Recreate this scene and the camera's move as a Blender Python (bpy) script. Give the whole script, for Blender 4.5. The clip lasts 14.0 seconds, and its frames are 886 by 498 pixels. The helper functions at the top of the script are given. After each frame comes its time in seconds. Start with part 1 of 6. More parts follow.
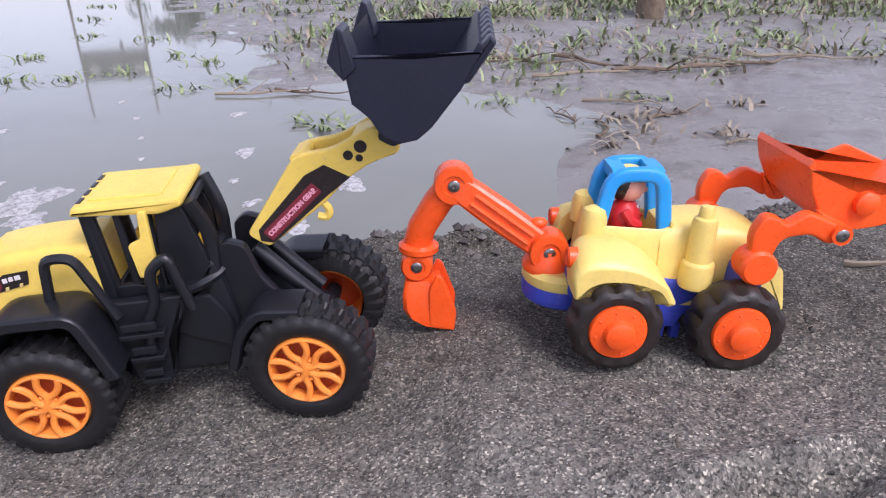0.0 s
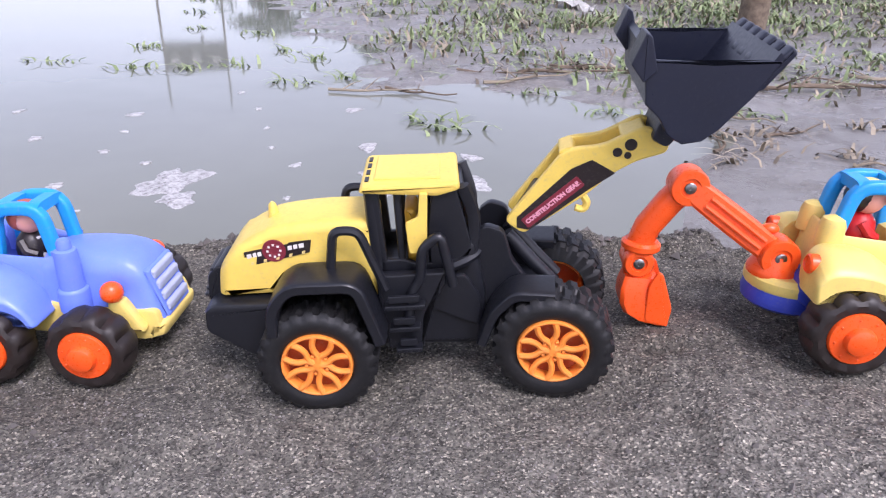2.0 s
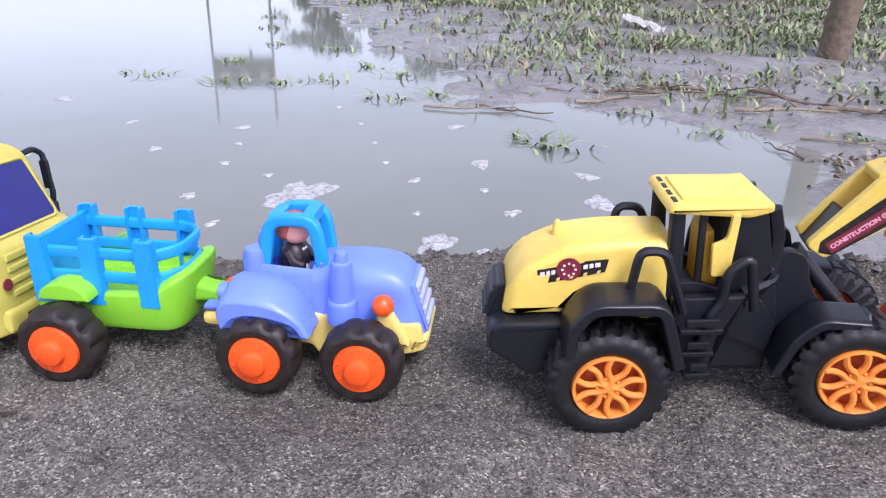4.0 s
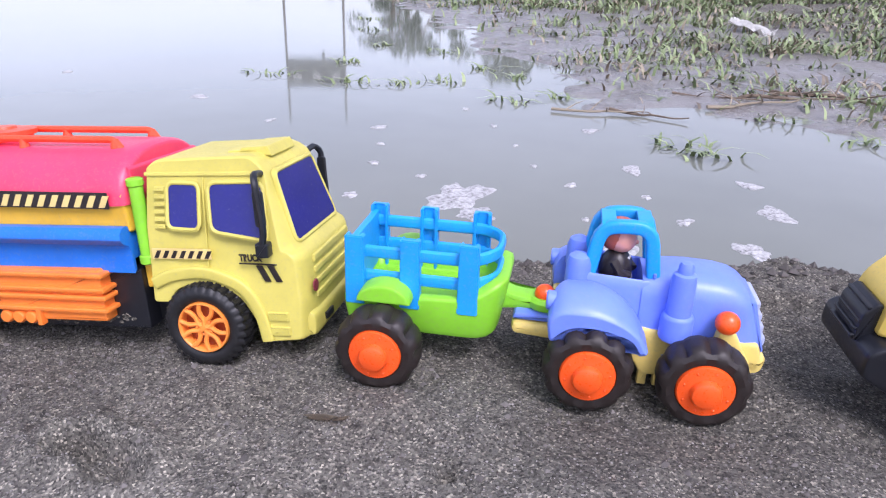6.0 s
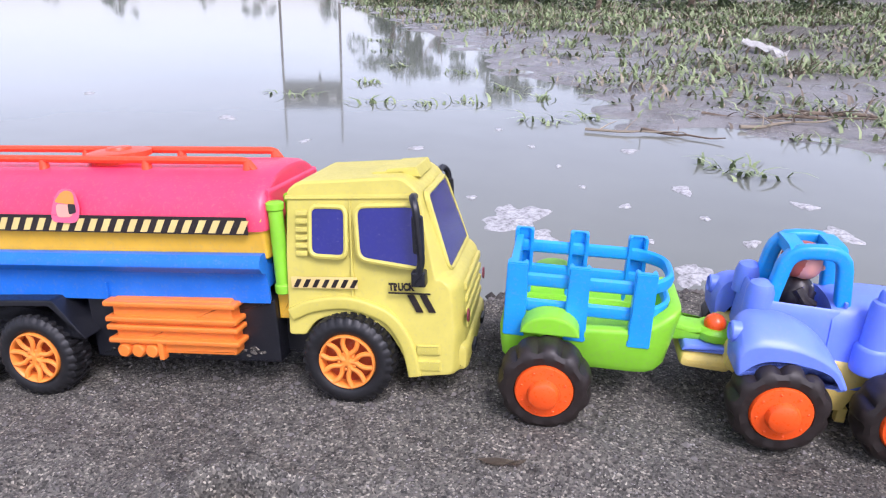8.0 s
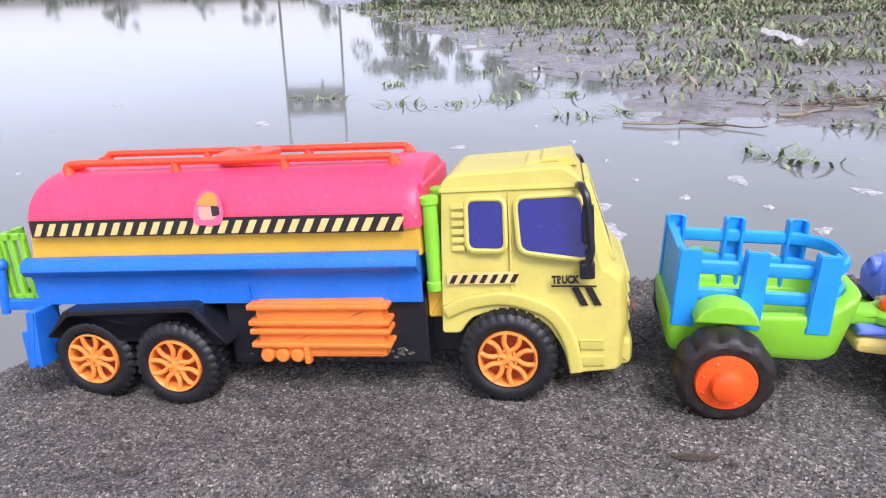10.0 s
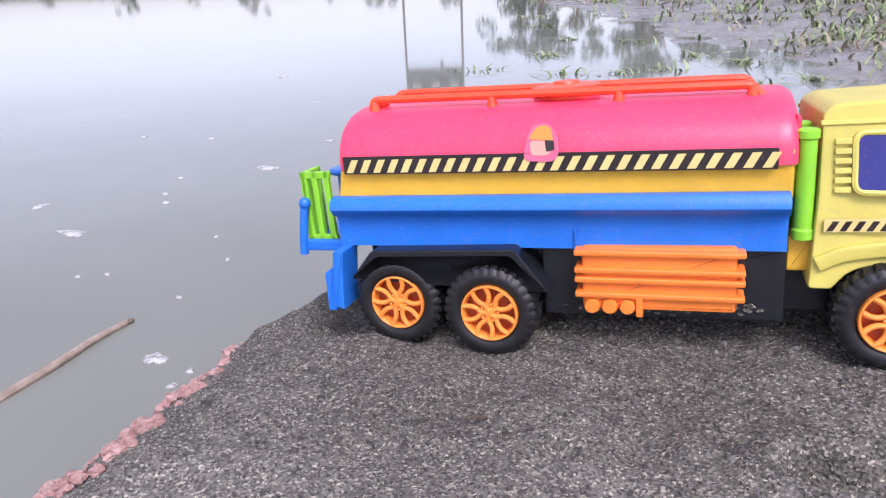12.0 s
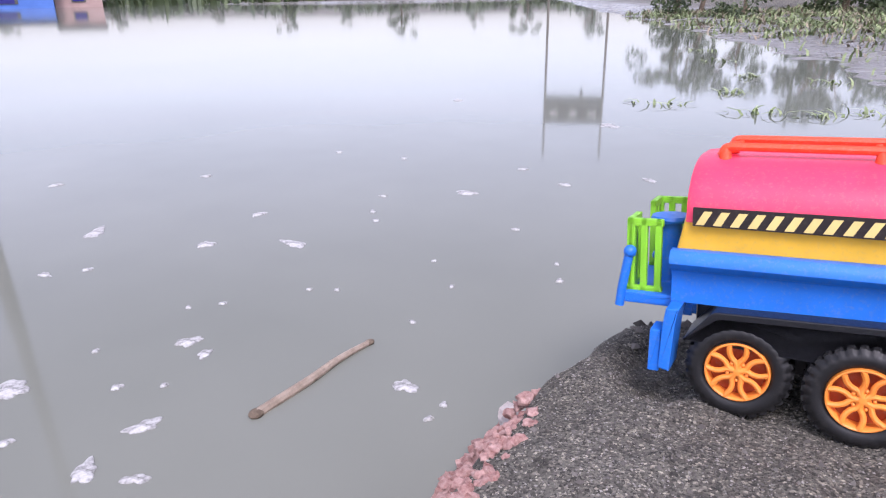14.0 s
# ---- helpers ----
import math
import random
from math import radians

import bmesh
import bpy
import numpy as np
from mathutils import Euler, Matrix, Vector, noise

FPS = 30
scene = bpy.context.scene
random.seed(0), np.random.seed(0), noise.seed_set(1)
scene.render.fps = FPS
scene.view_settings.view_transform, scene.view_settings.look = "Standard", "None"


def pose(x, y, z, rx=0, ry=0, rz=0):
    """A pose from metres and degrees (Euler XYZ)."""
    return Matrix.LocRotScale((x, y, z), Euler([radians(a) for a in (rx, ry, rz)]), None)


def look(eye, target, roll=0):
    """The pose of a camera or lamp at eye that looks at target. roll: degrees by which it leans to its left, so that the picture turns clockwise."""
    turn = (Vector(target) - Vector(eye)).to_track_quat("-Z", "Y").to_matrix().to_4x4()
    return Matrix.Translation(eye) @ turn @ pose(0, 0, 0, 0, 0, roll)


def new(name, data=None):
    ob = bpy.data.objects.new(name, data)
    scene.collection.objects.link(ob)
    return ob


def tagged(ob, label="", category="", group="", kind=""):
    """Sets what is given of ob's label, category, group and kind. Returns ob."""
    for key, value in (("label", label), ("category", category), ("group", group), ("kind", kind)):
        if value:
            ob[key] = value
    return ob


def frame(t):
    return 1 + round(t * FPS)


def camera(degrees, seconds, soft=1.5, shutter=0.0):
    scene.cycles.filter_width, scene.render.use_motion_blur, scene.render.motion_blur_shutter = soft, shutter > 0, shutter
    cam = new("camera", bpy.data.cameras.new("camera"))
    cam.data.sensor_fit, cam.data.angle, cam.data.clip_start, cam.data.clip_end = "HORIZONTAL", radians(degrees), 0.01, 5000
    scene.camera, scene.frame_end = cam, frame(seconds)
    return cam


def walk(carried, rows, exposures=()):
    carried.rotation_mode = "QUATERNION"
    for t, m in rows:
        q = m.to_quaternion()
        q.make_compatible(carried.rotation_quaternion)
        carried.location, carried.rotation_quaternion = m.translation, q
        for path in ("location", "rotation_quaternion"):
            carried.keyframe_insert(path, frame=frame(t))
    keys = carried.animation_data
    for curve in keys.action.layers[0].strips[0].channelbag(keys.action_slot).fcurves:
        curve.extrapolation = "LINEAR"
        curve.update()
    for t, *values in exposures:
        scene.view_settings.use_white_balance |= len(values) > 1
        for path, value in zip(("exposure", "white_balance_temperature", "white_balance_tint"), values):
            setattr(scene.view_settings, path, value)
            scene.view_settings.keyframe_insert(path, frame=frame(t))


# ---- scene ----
cam = camera(65.9, 14.0, soft=1.2)
METRES, EYE, TILT, LEAN, TURN = 1.0, 0.415, -25.3, 0.3, 0.0
ROWS = [
    (0.0, 0.0, 0.0, 0.0, 0.0, -0.0, -0.0),
    (0.5, -0.0253, -0.0028, -0.0115, 1.41, -0.5, -1.07),
    (1.0, -0.0564, -0.0117, -0.0145, 2.39, -0.22, -2.21),
    (1.5, -0.0855, -0.0195, -0.0134, 3.18, 0.11, -3.24),
    (2.0, -0.1198, -0.0308, -0.0144, 4.38, 0.31, -4.03),
    (4.5, -0.3261, -0.039, -0.0329, 8.02, 1.68, -5.78),
    (5.0, -0.371, -0.0418, -0.0417, 9.15, 1.7, -5.82),
    (5.5, -0.4131, -0.0448, -0.0481, 10.39, 0.98, -6.35),
    (6.0, -0.4631, -0.04, -0.0436, 11.95, 1.2, -7.74),
    (6.5, -0.4988, -0.0274, -0.0528, 11.39, 1.6, -8.2),
    (7.0, -0.534, -0.0235, -0.0484, 11.77, 2.32, -8.45),
    (9.5, -0.6335, -0.0435, -0.0653, 10.87, 3.36, -5.62),
    (10.0, -0.6711, -0.0353, -0.0688, 11.97, 3.13, -5.57),
    (10.5, -0.7013, -0.0291, -0.0805, 13.89, 1.82, -7.39),
    (11.0, -0.7422, -0.026, -0.0943, 16.43, 1.07, -8.01),
    (11.5, -0.7819, -0.0292, -0.0987, 18.67, 1.33, -7.75),
    (12.0, -0.8126, -0.0345, -0.1073, 21.14, 0.55, -7.64),
    (12.5, -0.8444, -0.0431, -0.1145, 22.85, 0.65, -8.16),
    (13.0, -0.8795, -0.0576, -0.1176, 25.48, 0.61, -9.56),
    (13.5, -0.9148, -0.0744, -0.1095, 28.73, 0.72, -12.03),
    (14.0, -0.9503, -0.065, -0.1156, 31.11, 0.71, -13.18),
]
walk(cam, [(t, pose(0, 0, EYE, TILT, LEAN, TURN) @ pose(METRES * x, METRES * y, METRES * z, 90 + pitch, roll, yaw)) for t, x, y, z, yaw, pitch, roll in ROWS], exposures=[(0.0, 0.64, 6050, 27), (0.8, 0.88, 6050, 27), (4.5, 0.88, 5850, 26), (14.0, 0.88, 6050, 27)])

# ---- world, sun, exposure ----
world = bpy.data.worlds.new("overcast_sky")
scene.world = world
world.use_nodes = True
wn, wl = world.node_tree.nodes, world.node_tree.links
sky = wn.new("ShaderNodeTexSky")
sky.sky_type, sky.sun_disc = "NISHITA", False
sky.sun_elevation, sky.sun_rotation = radians(54), radians(142)
sky.dust_density, sky.air_density = 2.0, 1.0
pale = wn.new("ShaderNodeHueSaturation")
pale.inputs["Saturation"].default_value = 0.42
wl.new(sky.outputs[0], pale.inputs["Color"])
wl.new(pale.outputs[0], wn["Background"].inputs["Color"])
wn["Background"].inputs["Strength"].default_value = 0.15
sun = new("sun", bpy.data.lights.new("sun", "SUN"))
sun.data.energy, sun.data.angle, sun.data.color = 1.5, radians(22), (1.0, 0.97, 0.94)
sun.matrix_world = look((0, 0, 0), (-0.36, 0.45, -0.80))


# ---- materials ----
def ramp(nt, socket, stops):
    r = nt.nodes.new("ShaderNodeValToRGB")
    e = r.color_ramp.elements
    while len(e) < len(stops):
        e.new(0.5)
    for el, (p, c) in zip(e, stops):
        el.position, el.color = p, (*c, 1)
    nt.links.new(socket, r.inputs[0])
    return r.outputs[0]


def noise_node(nt, scale, detail=4.0, rough=0.6, coord="Object"):
    tc = nt.nodes.new("ShaderNodeTexCoord")
    n = nt.nodes.new("ShaderNodeTexNoise")
    n.inputs["Scale"].default_value, n.inputs["Detail"].default_value, n.inputs["Roughness"].default_value = scale, detail, rough
    nt.links.new(tc.outputs[coord], n.inputs["Vector"])
    return n.outputs["Fac"]


def mix(nt, fac, a, b, mode="MIX"):
    m = nt.nodes.new("ShaderNodeMix")
    m.data_type, m.blend_type = "RGBA", mode
    for key, val in ((0, fac), (6, a), (7, b)):
        if isinstance(val, (int, float)):
            m.inputs[key].default_value = val
        elif isinstance(val, tuple):
            m.inputs[key].default_value = (*val, 1)
        else:
            nt.links.new(val, m.inputs[key])
    return m.outputs[2]


def bump(nt, sock, dist, strength=1.0, prev=None):
    b = nt.nodes.new("ShaderNodeBump")
    b.inputs["Strength"].default_value, b.inputs["Distance"].default_value = strength, dist
    nt.links.new(sock, b.inputs["Height"])
    if prev is not None:
        nt.links.new(prev, b.inputs["Normal"])
    return b.outputs[0]


def material(name):
    m = bpy.data.materials.new(name)
    m.use_nodes = True
    return m, m.node_tree, m.node_tree.nodes["Principled BSDF"]


def plastic(name, colour, rough=0.38, dirt=0.16, sub=0.0, dust=(0.30, 0.27, 0.22)):
    """Moulded toy plastic: slight mottling, a dusty film in patches, fine scratches in the gloss."""
    m, nt, p = material(name)
    big = noise_node(nt, 38.0, 3.0)
    fine = noise_node(nt, 420.0, 5.0, 0.7)
    shade = tuple(c * 0.86 for c in colour)
    col = mix(nt, ramp(nt, big, [(0.35, (0, 0, 0)), (0.7, (1, 1, 1))]), colour, shade)
    film = ramp(nt, fine, [(0.52, (0, 0, 0)), (0.75, (dirt * 1.6,) * 3)])
    col = mix(nt, film, col, dust)
    nt.links.new(col, p.inputs["Base Color"])
    nt.links.new(ramp(nt, fine, [(0.3, (rough - 0.06,) * 3), (0.75, (rough + 0.16,) * 3)]), p.inputs["Roughness"])
    nt.links.new(bump(nt, fine, 0.0002, 0.25), p.inputs["Normal"])
    if sub:
        p.inputs["Subsurface Weight"].default_value = sub
        p.inputs["Subsurface Radius"].default_value = (0.004, 0.002, 0.001)
        p.inputs["Subsurface Scale"].default_value = 0.5
    return m


M_CAB = plastic("pale_yellow_plastic", (0.60, 0.525, 0.10), 0.44)
M_HOOD = plastic("warm_yellow_plastic", (0.83, 0.60, 0.11), 0.38)
M_CREAM = plastic("cream_yellow_plastic", (0.84, 0.64, 0.17), 0.36)
M_AMBER = plastic("amber_plastic", (0.82, 0.47, 0.035), 0.40)
M_PINK = plastic("pink_red_plastic", (0.87, 0.055, 0.13), 0.36)
M_RAIL = plastic("orange_red_plastic", (0.90, 0.075, 0.018), 0.36)
M_ORANGE = plastic("vivid_orange_plastic", (0.97, 0.105, 0.010), 0.28, 0.04)
M_RIM = plastic("light_orange_plastic", (0.93, 0.29, 0.04), 0.36, 0.12)
M_BOX = plastic("orange_box_plastic", (0.92, 0.235, 0.03), 0.36, 0.12)
M_SKIRT = plastic("deep_blue_plastic", (0.012, 0.17, 0.68), 0.38)
M_SKY = plastic("bright_blue_plastic", (0.012, 0.33, 0.80), 0.36)
M_PERI = plastic("periwinkle_blue_plastic", (0.165, 0.26, 0.84), 0.34)
M_NAVY = plastic("dark_blue_plastic", (0.045, 0.07, 0.48), 0.38)
M_GREEN = plastic("lime_green_plastic", (0.24, 0.63, 0.025), 0.38)
M_BLACK = plastic("black_plastic", (0.009, 0.010, 0.014), 0.34, 0.06, 0.0, (0.10, 0.095, 0.085))
M_BUCKET = plastic("blue_black_plastic", (0.012, 0.015, 0.030), 0.33, 0.07, 0.0, (0.10, 0.10, 0.11))
M_RUBBER = plastic("tyre_rubber", (0.008, 0.008, 0.009), 0.50, 0.12, 0.0, (0.11, 0.10, 0.085))
M_BROWNRUBBER = plastic("brown_black_rubber", (0.018, 0.012, 0.010), 0.48, 0.10, 0.0, (0.10, 0.085, 0.07))
M_GLASS = plastic("dark_blue_window_plastic", (0.012, 0.012, 0.17), 0.14, 0.03)
M_STICK_BLACK = plastic("black_sticker", (0.018, 0.012, 0.012), 0.35, 0.08)
M_STICK_CREAM = plastic("cream_sticker", (0.78, 0.60, 0.22), 0.4, 0.08)
M_STICK_PINK = plastic("pink_sticker", (0.80, 0.12, 0.22), 0.4, 0.05)
M_STICK_WHITE = plastic("white_sticker", (0.80, 0.76, 0.72), 0.4, 0.05)
M_STICK_LIGHT = plastic("light_pink_sticker", (0.80, 0.36, 0.44), 0.4, 0.05)
M_STICK_RED = plastic("maroon_sticker", (0.20, 0.02, 0.035), 0.4, 0.05)
M_SKIN = plastic("figure_pink", (0.80, 0.36, 0.27), 0.4, 0.05)
M_HAIR = plastic("figure_auburn", (0.45, 0.10, 0.06), 0.4, 0.05)
M_RED = plastic("figure_red", (0.62, 0.015, 0.015), 0.4, 0.05)
M_GREY = plastic("grey_plastic", (0.42, 0.46, 0.60), 0.42, 0.1)

M_STEEL, nt, p = material("screw_steel")
p.inputs["Metallic"].default_value, p.inputs["Roughness"].default_value = 1.0, 0.35
nt.links.new(ramp(nt, noise_node(nt, 600), [(0.3, (0.16, 0.16, 0.16)), (0.7, (0.36, 0.35, 0.34))]), p.inputs["Base Color"])


def sand_material():
    m, nt, p = material("grey_sand_and_mud")
    geo = nt.nodes.new("ShaderNodeNewGeometry")
    sep = nt.nodes.new("ShaderNodeSeparateXYZ")
    nt.links.new(geo.outputs["Position"], sep.inputs[0])
    n_big = noise_node(nt, 5.0, 5.0, 0.6)
    n_mid = noise_node(nt, 85.0, 6.0, 0.75)
    n_fine = noise_node(nt, 330.0, 3.0, 0.7)
    base = mix(nt, ramp(nt, n_big, [(0.35, (0, 0, 0)), (0.65, (1, 1, 1))]), (0.165, 0.155, 0.129), (0.235, 0.222, 0.187))
    base = mix(nt, ramp(nt, n_mid, [(0.34, (0.85,) * 3), (0.50, (0, 0, 0))]), base, (0.075, 0.069, 0.058))
    # single grains: dark, grey and a few pale quartz ones
    tc = nt.nodes.new("ShaderNodeTexCoord")
    vor = nt.nodes.new("ShaderNodeTexVoronoi")
    vor.inputs["Scale"].default_value = 720.0
    nt.links.new(tc.outputs["Object"], vor.inputs["Vector"])
    bw = nt.nodes.new("ShaderNodeSeparateColor")
    nt.links.new(vor.outputs["Color"], bw.inputs[0])
    grain = ramp(nt, bw.outputs[0], [(0.0, (0.28,) * 3), (0.40, (0.85,) * 3), (0.80, (1.2,) * 3), (0.94, (2.1, 2.07, 2.0)), (1.0, (3.4, 3.35, 3.2))])
    sand = mix(nt, 1.0, base, grain, "MULTIPLY")
    # damp sand towards the pond, with a ragged border
    damp_n = noise_node(nt, 11.0, 5.0, 0.65)
    reach = nt.nodes.new("ShaderNodeMath")
    reach.operation = "MULTIPLY_ADD"
    reach.inputs[1].default_value = 0.16
    nt.links.new(damp_n, reach.inputs[0])
    lean = nt.nodes.new("ShaderNodeMath")
    lean.operation = "MULTIPLY_ADD"
    lean.inputs[1].default_value = -0.13
    nt.links.new(sep.outputs[0], lean.inputs[0])
    nt.links.new(sep.outputs[1], lean.inputs[2])
    nt.links.new(lean.outputs[0], reach.inputs[2])
    damp = nt.nodes.new("ShaderNodeMapRange")
    damp.inputs["From Min"].default_value, damp.inputs["From Max"].default_value = 0.30, 0.44
    damp.inputs["To Max"].default_value = 0.85
    nt.links.new(reach.outputs[0], damp.inputs["Value"])
    sand = mix(nt, damp.outputs[0], sand, mix(nt, 1.0, sand, (0.54, 0.53, 0.51), "MULTIPLY"))
    # wet mud low by the water: darker, smoother, without loose grains
    low = nt.nodes.new("ShaderNodeMapRange")
    low.inputs["From Min"].default_value, low.inputs["From Max"].default_value = 0.085, 0.035
    nt.links.new(sep.outputs[2], low.inputs["Value"])
    mud = mix(nt, ramp(nt, n_mid, [(0.3, (0, 0, 0)), (0.7, (1, 1, 1))]), (0.20, 0.19, 0.175), (0.25, 0.24, 0.225))
    mud = mix(nt, ramp(nt, noise_node(nt, 9.0, 6.0, 0.7), [(0.5, (0, 0, 0)), (0.68, (0.8,) * 3)]), mud, (0.115, 0.10, 0.085))
    nt.links.new(mix(nt, low.outputs[0], sand, mud), p.inputs["Base Color"])
    wet = mix(nt, low.outputs[0], (0.92,) * 3, ramp(nt, n_big, [(0.4, (0.16,) * 3), (0.65, (0.42,) * 3)]))
    nt.links.new(wet, p.inputs["Roughness"])
    dry = nt.nodes.new("ShaderNodeMath")
    dry.operation = "SUBTRACT"
    dry.inputs[0].default_value = 1.0
    nt.links.new(low.outputs[0], dry.inputs[1])
    b = bump(nt, n_fine, 0.0016, 0.8)
    b = bump(nt, vor.outputs["Distance"], 0.0010, 0.7, b)
    mid = nt.nodes.new("ShaderNodeBump")
    mid.inputs["Distance"].default_value = 0.004
    nt.links.new(dry.outputs[0], mid.inputs["Strength"])
    nt.links.new(n_mid, mid.inputs["Height"])
    nt.links.new(b, mid.inputs["Normal"])
    b = mid.outputs[0]
    nt.links.new(b, p.inputs["Normal"])
    return m


M_SAND = sand_material()

M_WATER, nt, p = material("murky_pond_water")
silt = noise_node(nt, 0.9, 4.0)
nt.links.new(ramp(nt, silt, [(0.35, (0.160, 0.170, 0.142)), (0.65, (0.200, 0.209, 0.178))]), p.inputs["Base Color"])
p.inputs["Roughness"].default_value, p.inputs["IOR"].default_value = 0.055, 1.33
nt.links.new(bump(nt, noise_node(nt, 2.0, 2.0), 0.0012, 0.2), p.inputs["Normal"])

M_FOAM, nt, p = material("pond_foam")
nt.links.new(ramp(nt, noise_node(nt, 260, 5), [(0.35, (0.36, 0.36, 0.35)), (0.65, (0.60, 0.59, 0.58))]), p.inputs["Base Color"])
nt.links.new(ramp(nt, noise_node(nt, 70, 5, 0.7), [(0.36, (0.40,) * 3), (0.56, (0.88,) * 3)]), p.inputs["Alpha"])
p.inputs["Roughness"].default_value = 0.7
nt.links.new(bump(nt, noise_node(nt, 500, 3), 0.0008, 0.4), p.inputs["Normal"])


def rough_material(name, c0, c1, scale, rel=0.004, rough=0.85):
    m, nt, p = material(name)
    n = noise_node(nt, scale, 6.0, 0.7)
    nt.links.new(ramp(nt, n, [(0.32, c0), (0.68, c1)]), p.inputs["Base Color"])
    p.inputs["Roughness"].default_value = rough
    nt.links.new(bump(nt, n, rel, 0.8), p.inputs["Normal"])
    return m


def leaf_material(name, c0, c1):
    m, nt, p = material(name)
    geo = nt.nodes.new("ShaderNodeNewGeometry")
    nt.links.new(ramp(nt, geo.outputs["Random Per Island"], [(0.0, c0), (1.0, c1)]), p.inputs["Base Color"])
    p.inputs["Roughness"].default_value = 0.6
    return m


M_GRASS = leaf_material("grass_blades", (0.10, 0.145, 0.05), (0.30, 0.36, 0.17))
M_STRAW = leaf_material("dead_straw", (0.12, 0.095, 0.065), (0.36, 0.30, 0.21))
M_LEAF = leaf_material("tree_leaves", (0.03, 0.05, 0.02), (0.09, 0.12, 0.05))
M_BARK = rough_material("bark", (0.09, 0.065, 0.045), (0.21, 0.16, 0.11), 40)
M_BAMBOO = rough_material("bamboo", (0.20, 0.15, 0.11), (0.40, 0.32, 0.25), 60, 0.001, 0.6)
M_MASTWOOD = rough_material("grey_wood", (0.10, 0.09, 0.07), (0.20, 0.18, 0.15), 20)
M_BRICK = rough_material("broken_red_brick", (0.22, 0.085, 0.07), (0.56, 0.38, 0.34), 130, 0.004)
M_WALLFAR = rough_material("far_plaster", (0.30, 0.20, 0.18), (0.42, 0.30, 0.27), 1.5, 0.01)
M_TARP = rough_material("blue_sheet", (0.05, 0.13, 0.42), (0.08, 0.19, 0.55), 1.0, 0.01, 0.6)
M_PAPER = rough_material("dirty_paper", (0.55, 0.54, 0.50), (0.80, 0.79, 0.76), 60, 0.001)
M_BOARD = rough_material("weathered_board", (0.05, 0.055, 0.05), (0.12, 0.12, 0.10), 4, 0.004)


# ---- mesh tools; toy measures are in millimetres along u (ahead), v (across), w (up) ----
MM = 0.001


def finish(bm, angle=38.0, caps=True):
    bmesh.ops.recalc_face_normals(bm, faces=bm.faces)
    lim = radians(angle)
    for f in bm.faces:
        f.smooth = True
    for e in bm.edges:
        if len(e.link_faces) == 2:
            bend = e.calc_face_angle(0.0)
            if bend > lim or (caps and bend > 0.12 and max(len(f.verts) for f in e.link_faces) > 5):
                e.smooth = False
    return bm


def to_mesh(name, bm, *mats, caps=True):
    me = bpy.data.meshes.new(name)
    finish(bm, 38.0, caps).to_mesh(me)
    bm.free()
    for m in mats:
        me.materials.append(m)
    return me


def part(name, bm, mat, parent, label="", at=None):
    """One mesh object under a thing or a part; a mesh that is already made is shared."""
    shared = isinstance(bm, bpy.types.Mesh)
    me = bm if shared else to_mesh(name, bm, mat, caps=False)
    ob = new(name, me)
    ob.parent = parent
    if not shared:
        even = ob.modifiers.new("even_normals", "WEIGHTED_NORMAL")
        even.keep_sharp = True
    if at is not None:
        ob.matrix_local = at
    return tagged(ob, label)


def single(name, bm, mat, label, category, group="", kind="", at=None):
    me = bm if isinstance(bm, bpy.types.Mesh) else to_mesh(name, bm, mat)
    ob = new(name, me)
    if at is not None:
        ob.matrix_world = at
    return tagged(ob, label, category, group, kind)


def thing(name, at, label, category, group=""):
    ob = new(name)
    ob.empty_display_size = 0.02
    ob.matrix_world = at
    return tagged(ob, label, category, group)


def rounded(pts):
    """A closed outline from corners (a, b, radius): each corner becomes an arc."""
    out = []
    n = len(pts)
    for i, (a, b, r) in enumerate(pts):
        p = Vector((a, b))
        if r <= 0:
            out.append(p)
            continue
        d0 = Vector(pts[i - 1][:2]) - p
        d1 = Vector(pts[(i + 1) % n][:2]) - p
        k = min(r, d0.length * 0.49, d1.length * 0.49)
        p0, p1 = p + d0.normalized() * k, p + d1.normalized() * k
        for j in range(5):
            s = j / 4
            out.append(p0 * (1 - s) ** 2 + p * 2 * s * (1 - s) + p1 * s * s)
    return out


def add_loft(bm, rings, cap=True, closed=True):
    rows = [[bm.verts.new(Vector(p) * MM) for p in ring] for ring in rings]
    n = len(rows[0])
    for r0, r1 in zip(rows, rows[1:]):
        for i in range(n if closed else n - 1):
            j = (i + 1) % n
            bm.faces.new((r0[i], r0[j], r1[j], r1[i]))
    if cap:
        bm.faces.new(rows[0])
        bm.faces.new(rows[-1][::-1])
    return bm


def inset2(outline, d):
    """The outline moved inwards by d."""
    n = len(outline)
    area = sum(outline[i].x * outline[(i + 1) % n].y - outline[(i + 1) % n].x * outline[i].y for i in range(n))
    sg = 1 if area > 0 else -1
    out = []
    for i in range(n):
        a, b, c = outline[i - 1], outline[i], outline[(i + 1) % n]
        t0, t1 = (b - a), (c - b)
        t = (t0.normalized() if t0.length > 1e-6 else t1.normalized()) + (t1.normalized() if t1.length > 1e-6 else t0.normalized())
        t = t.normalized() if t.length > 1e-6 else Vector((1, 0))
        out.append(b + Vector((-t.y, t.x)) * sg * d)
    return out


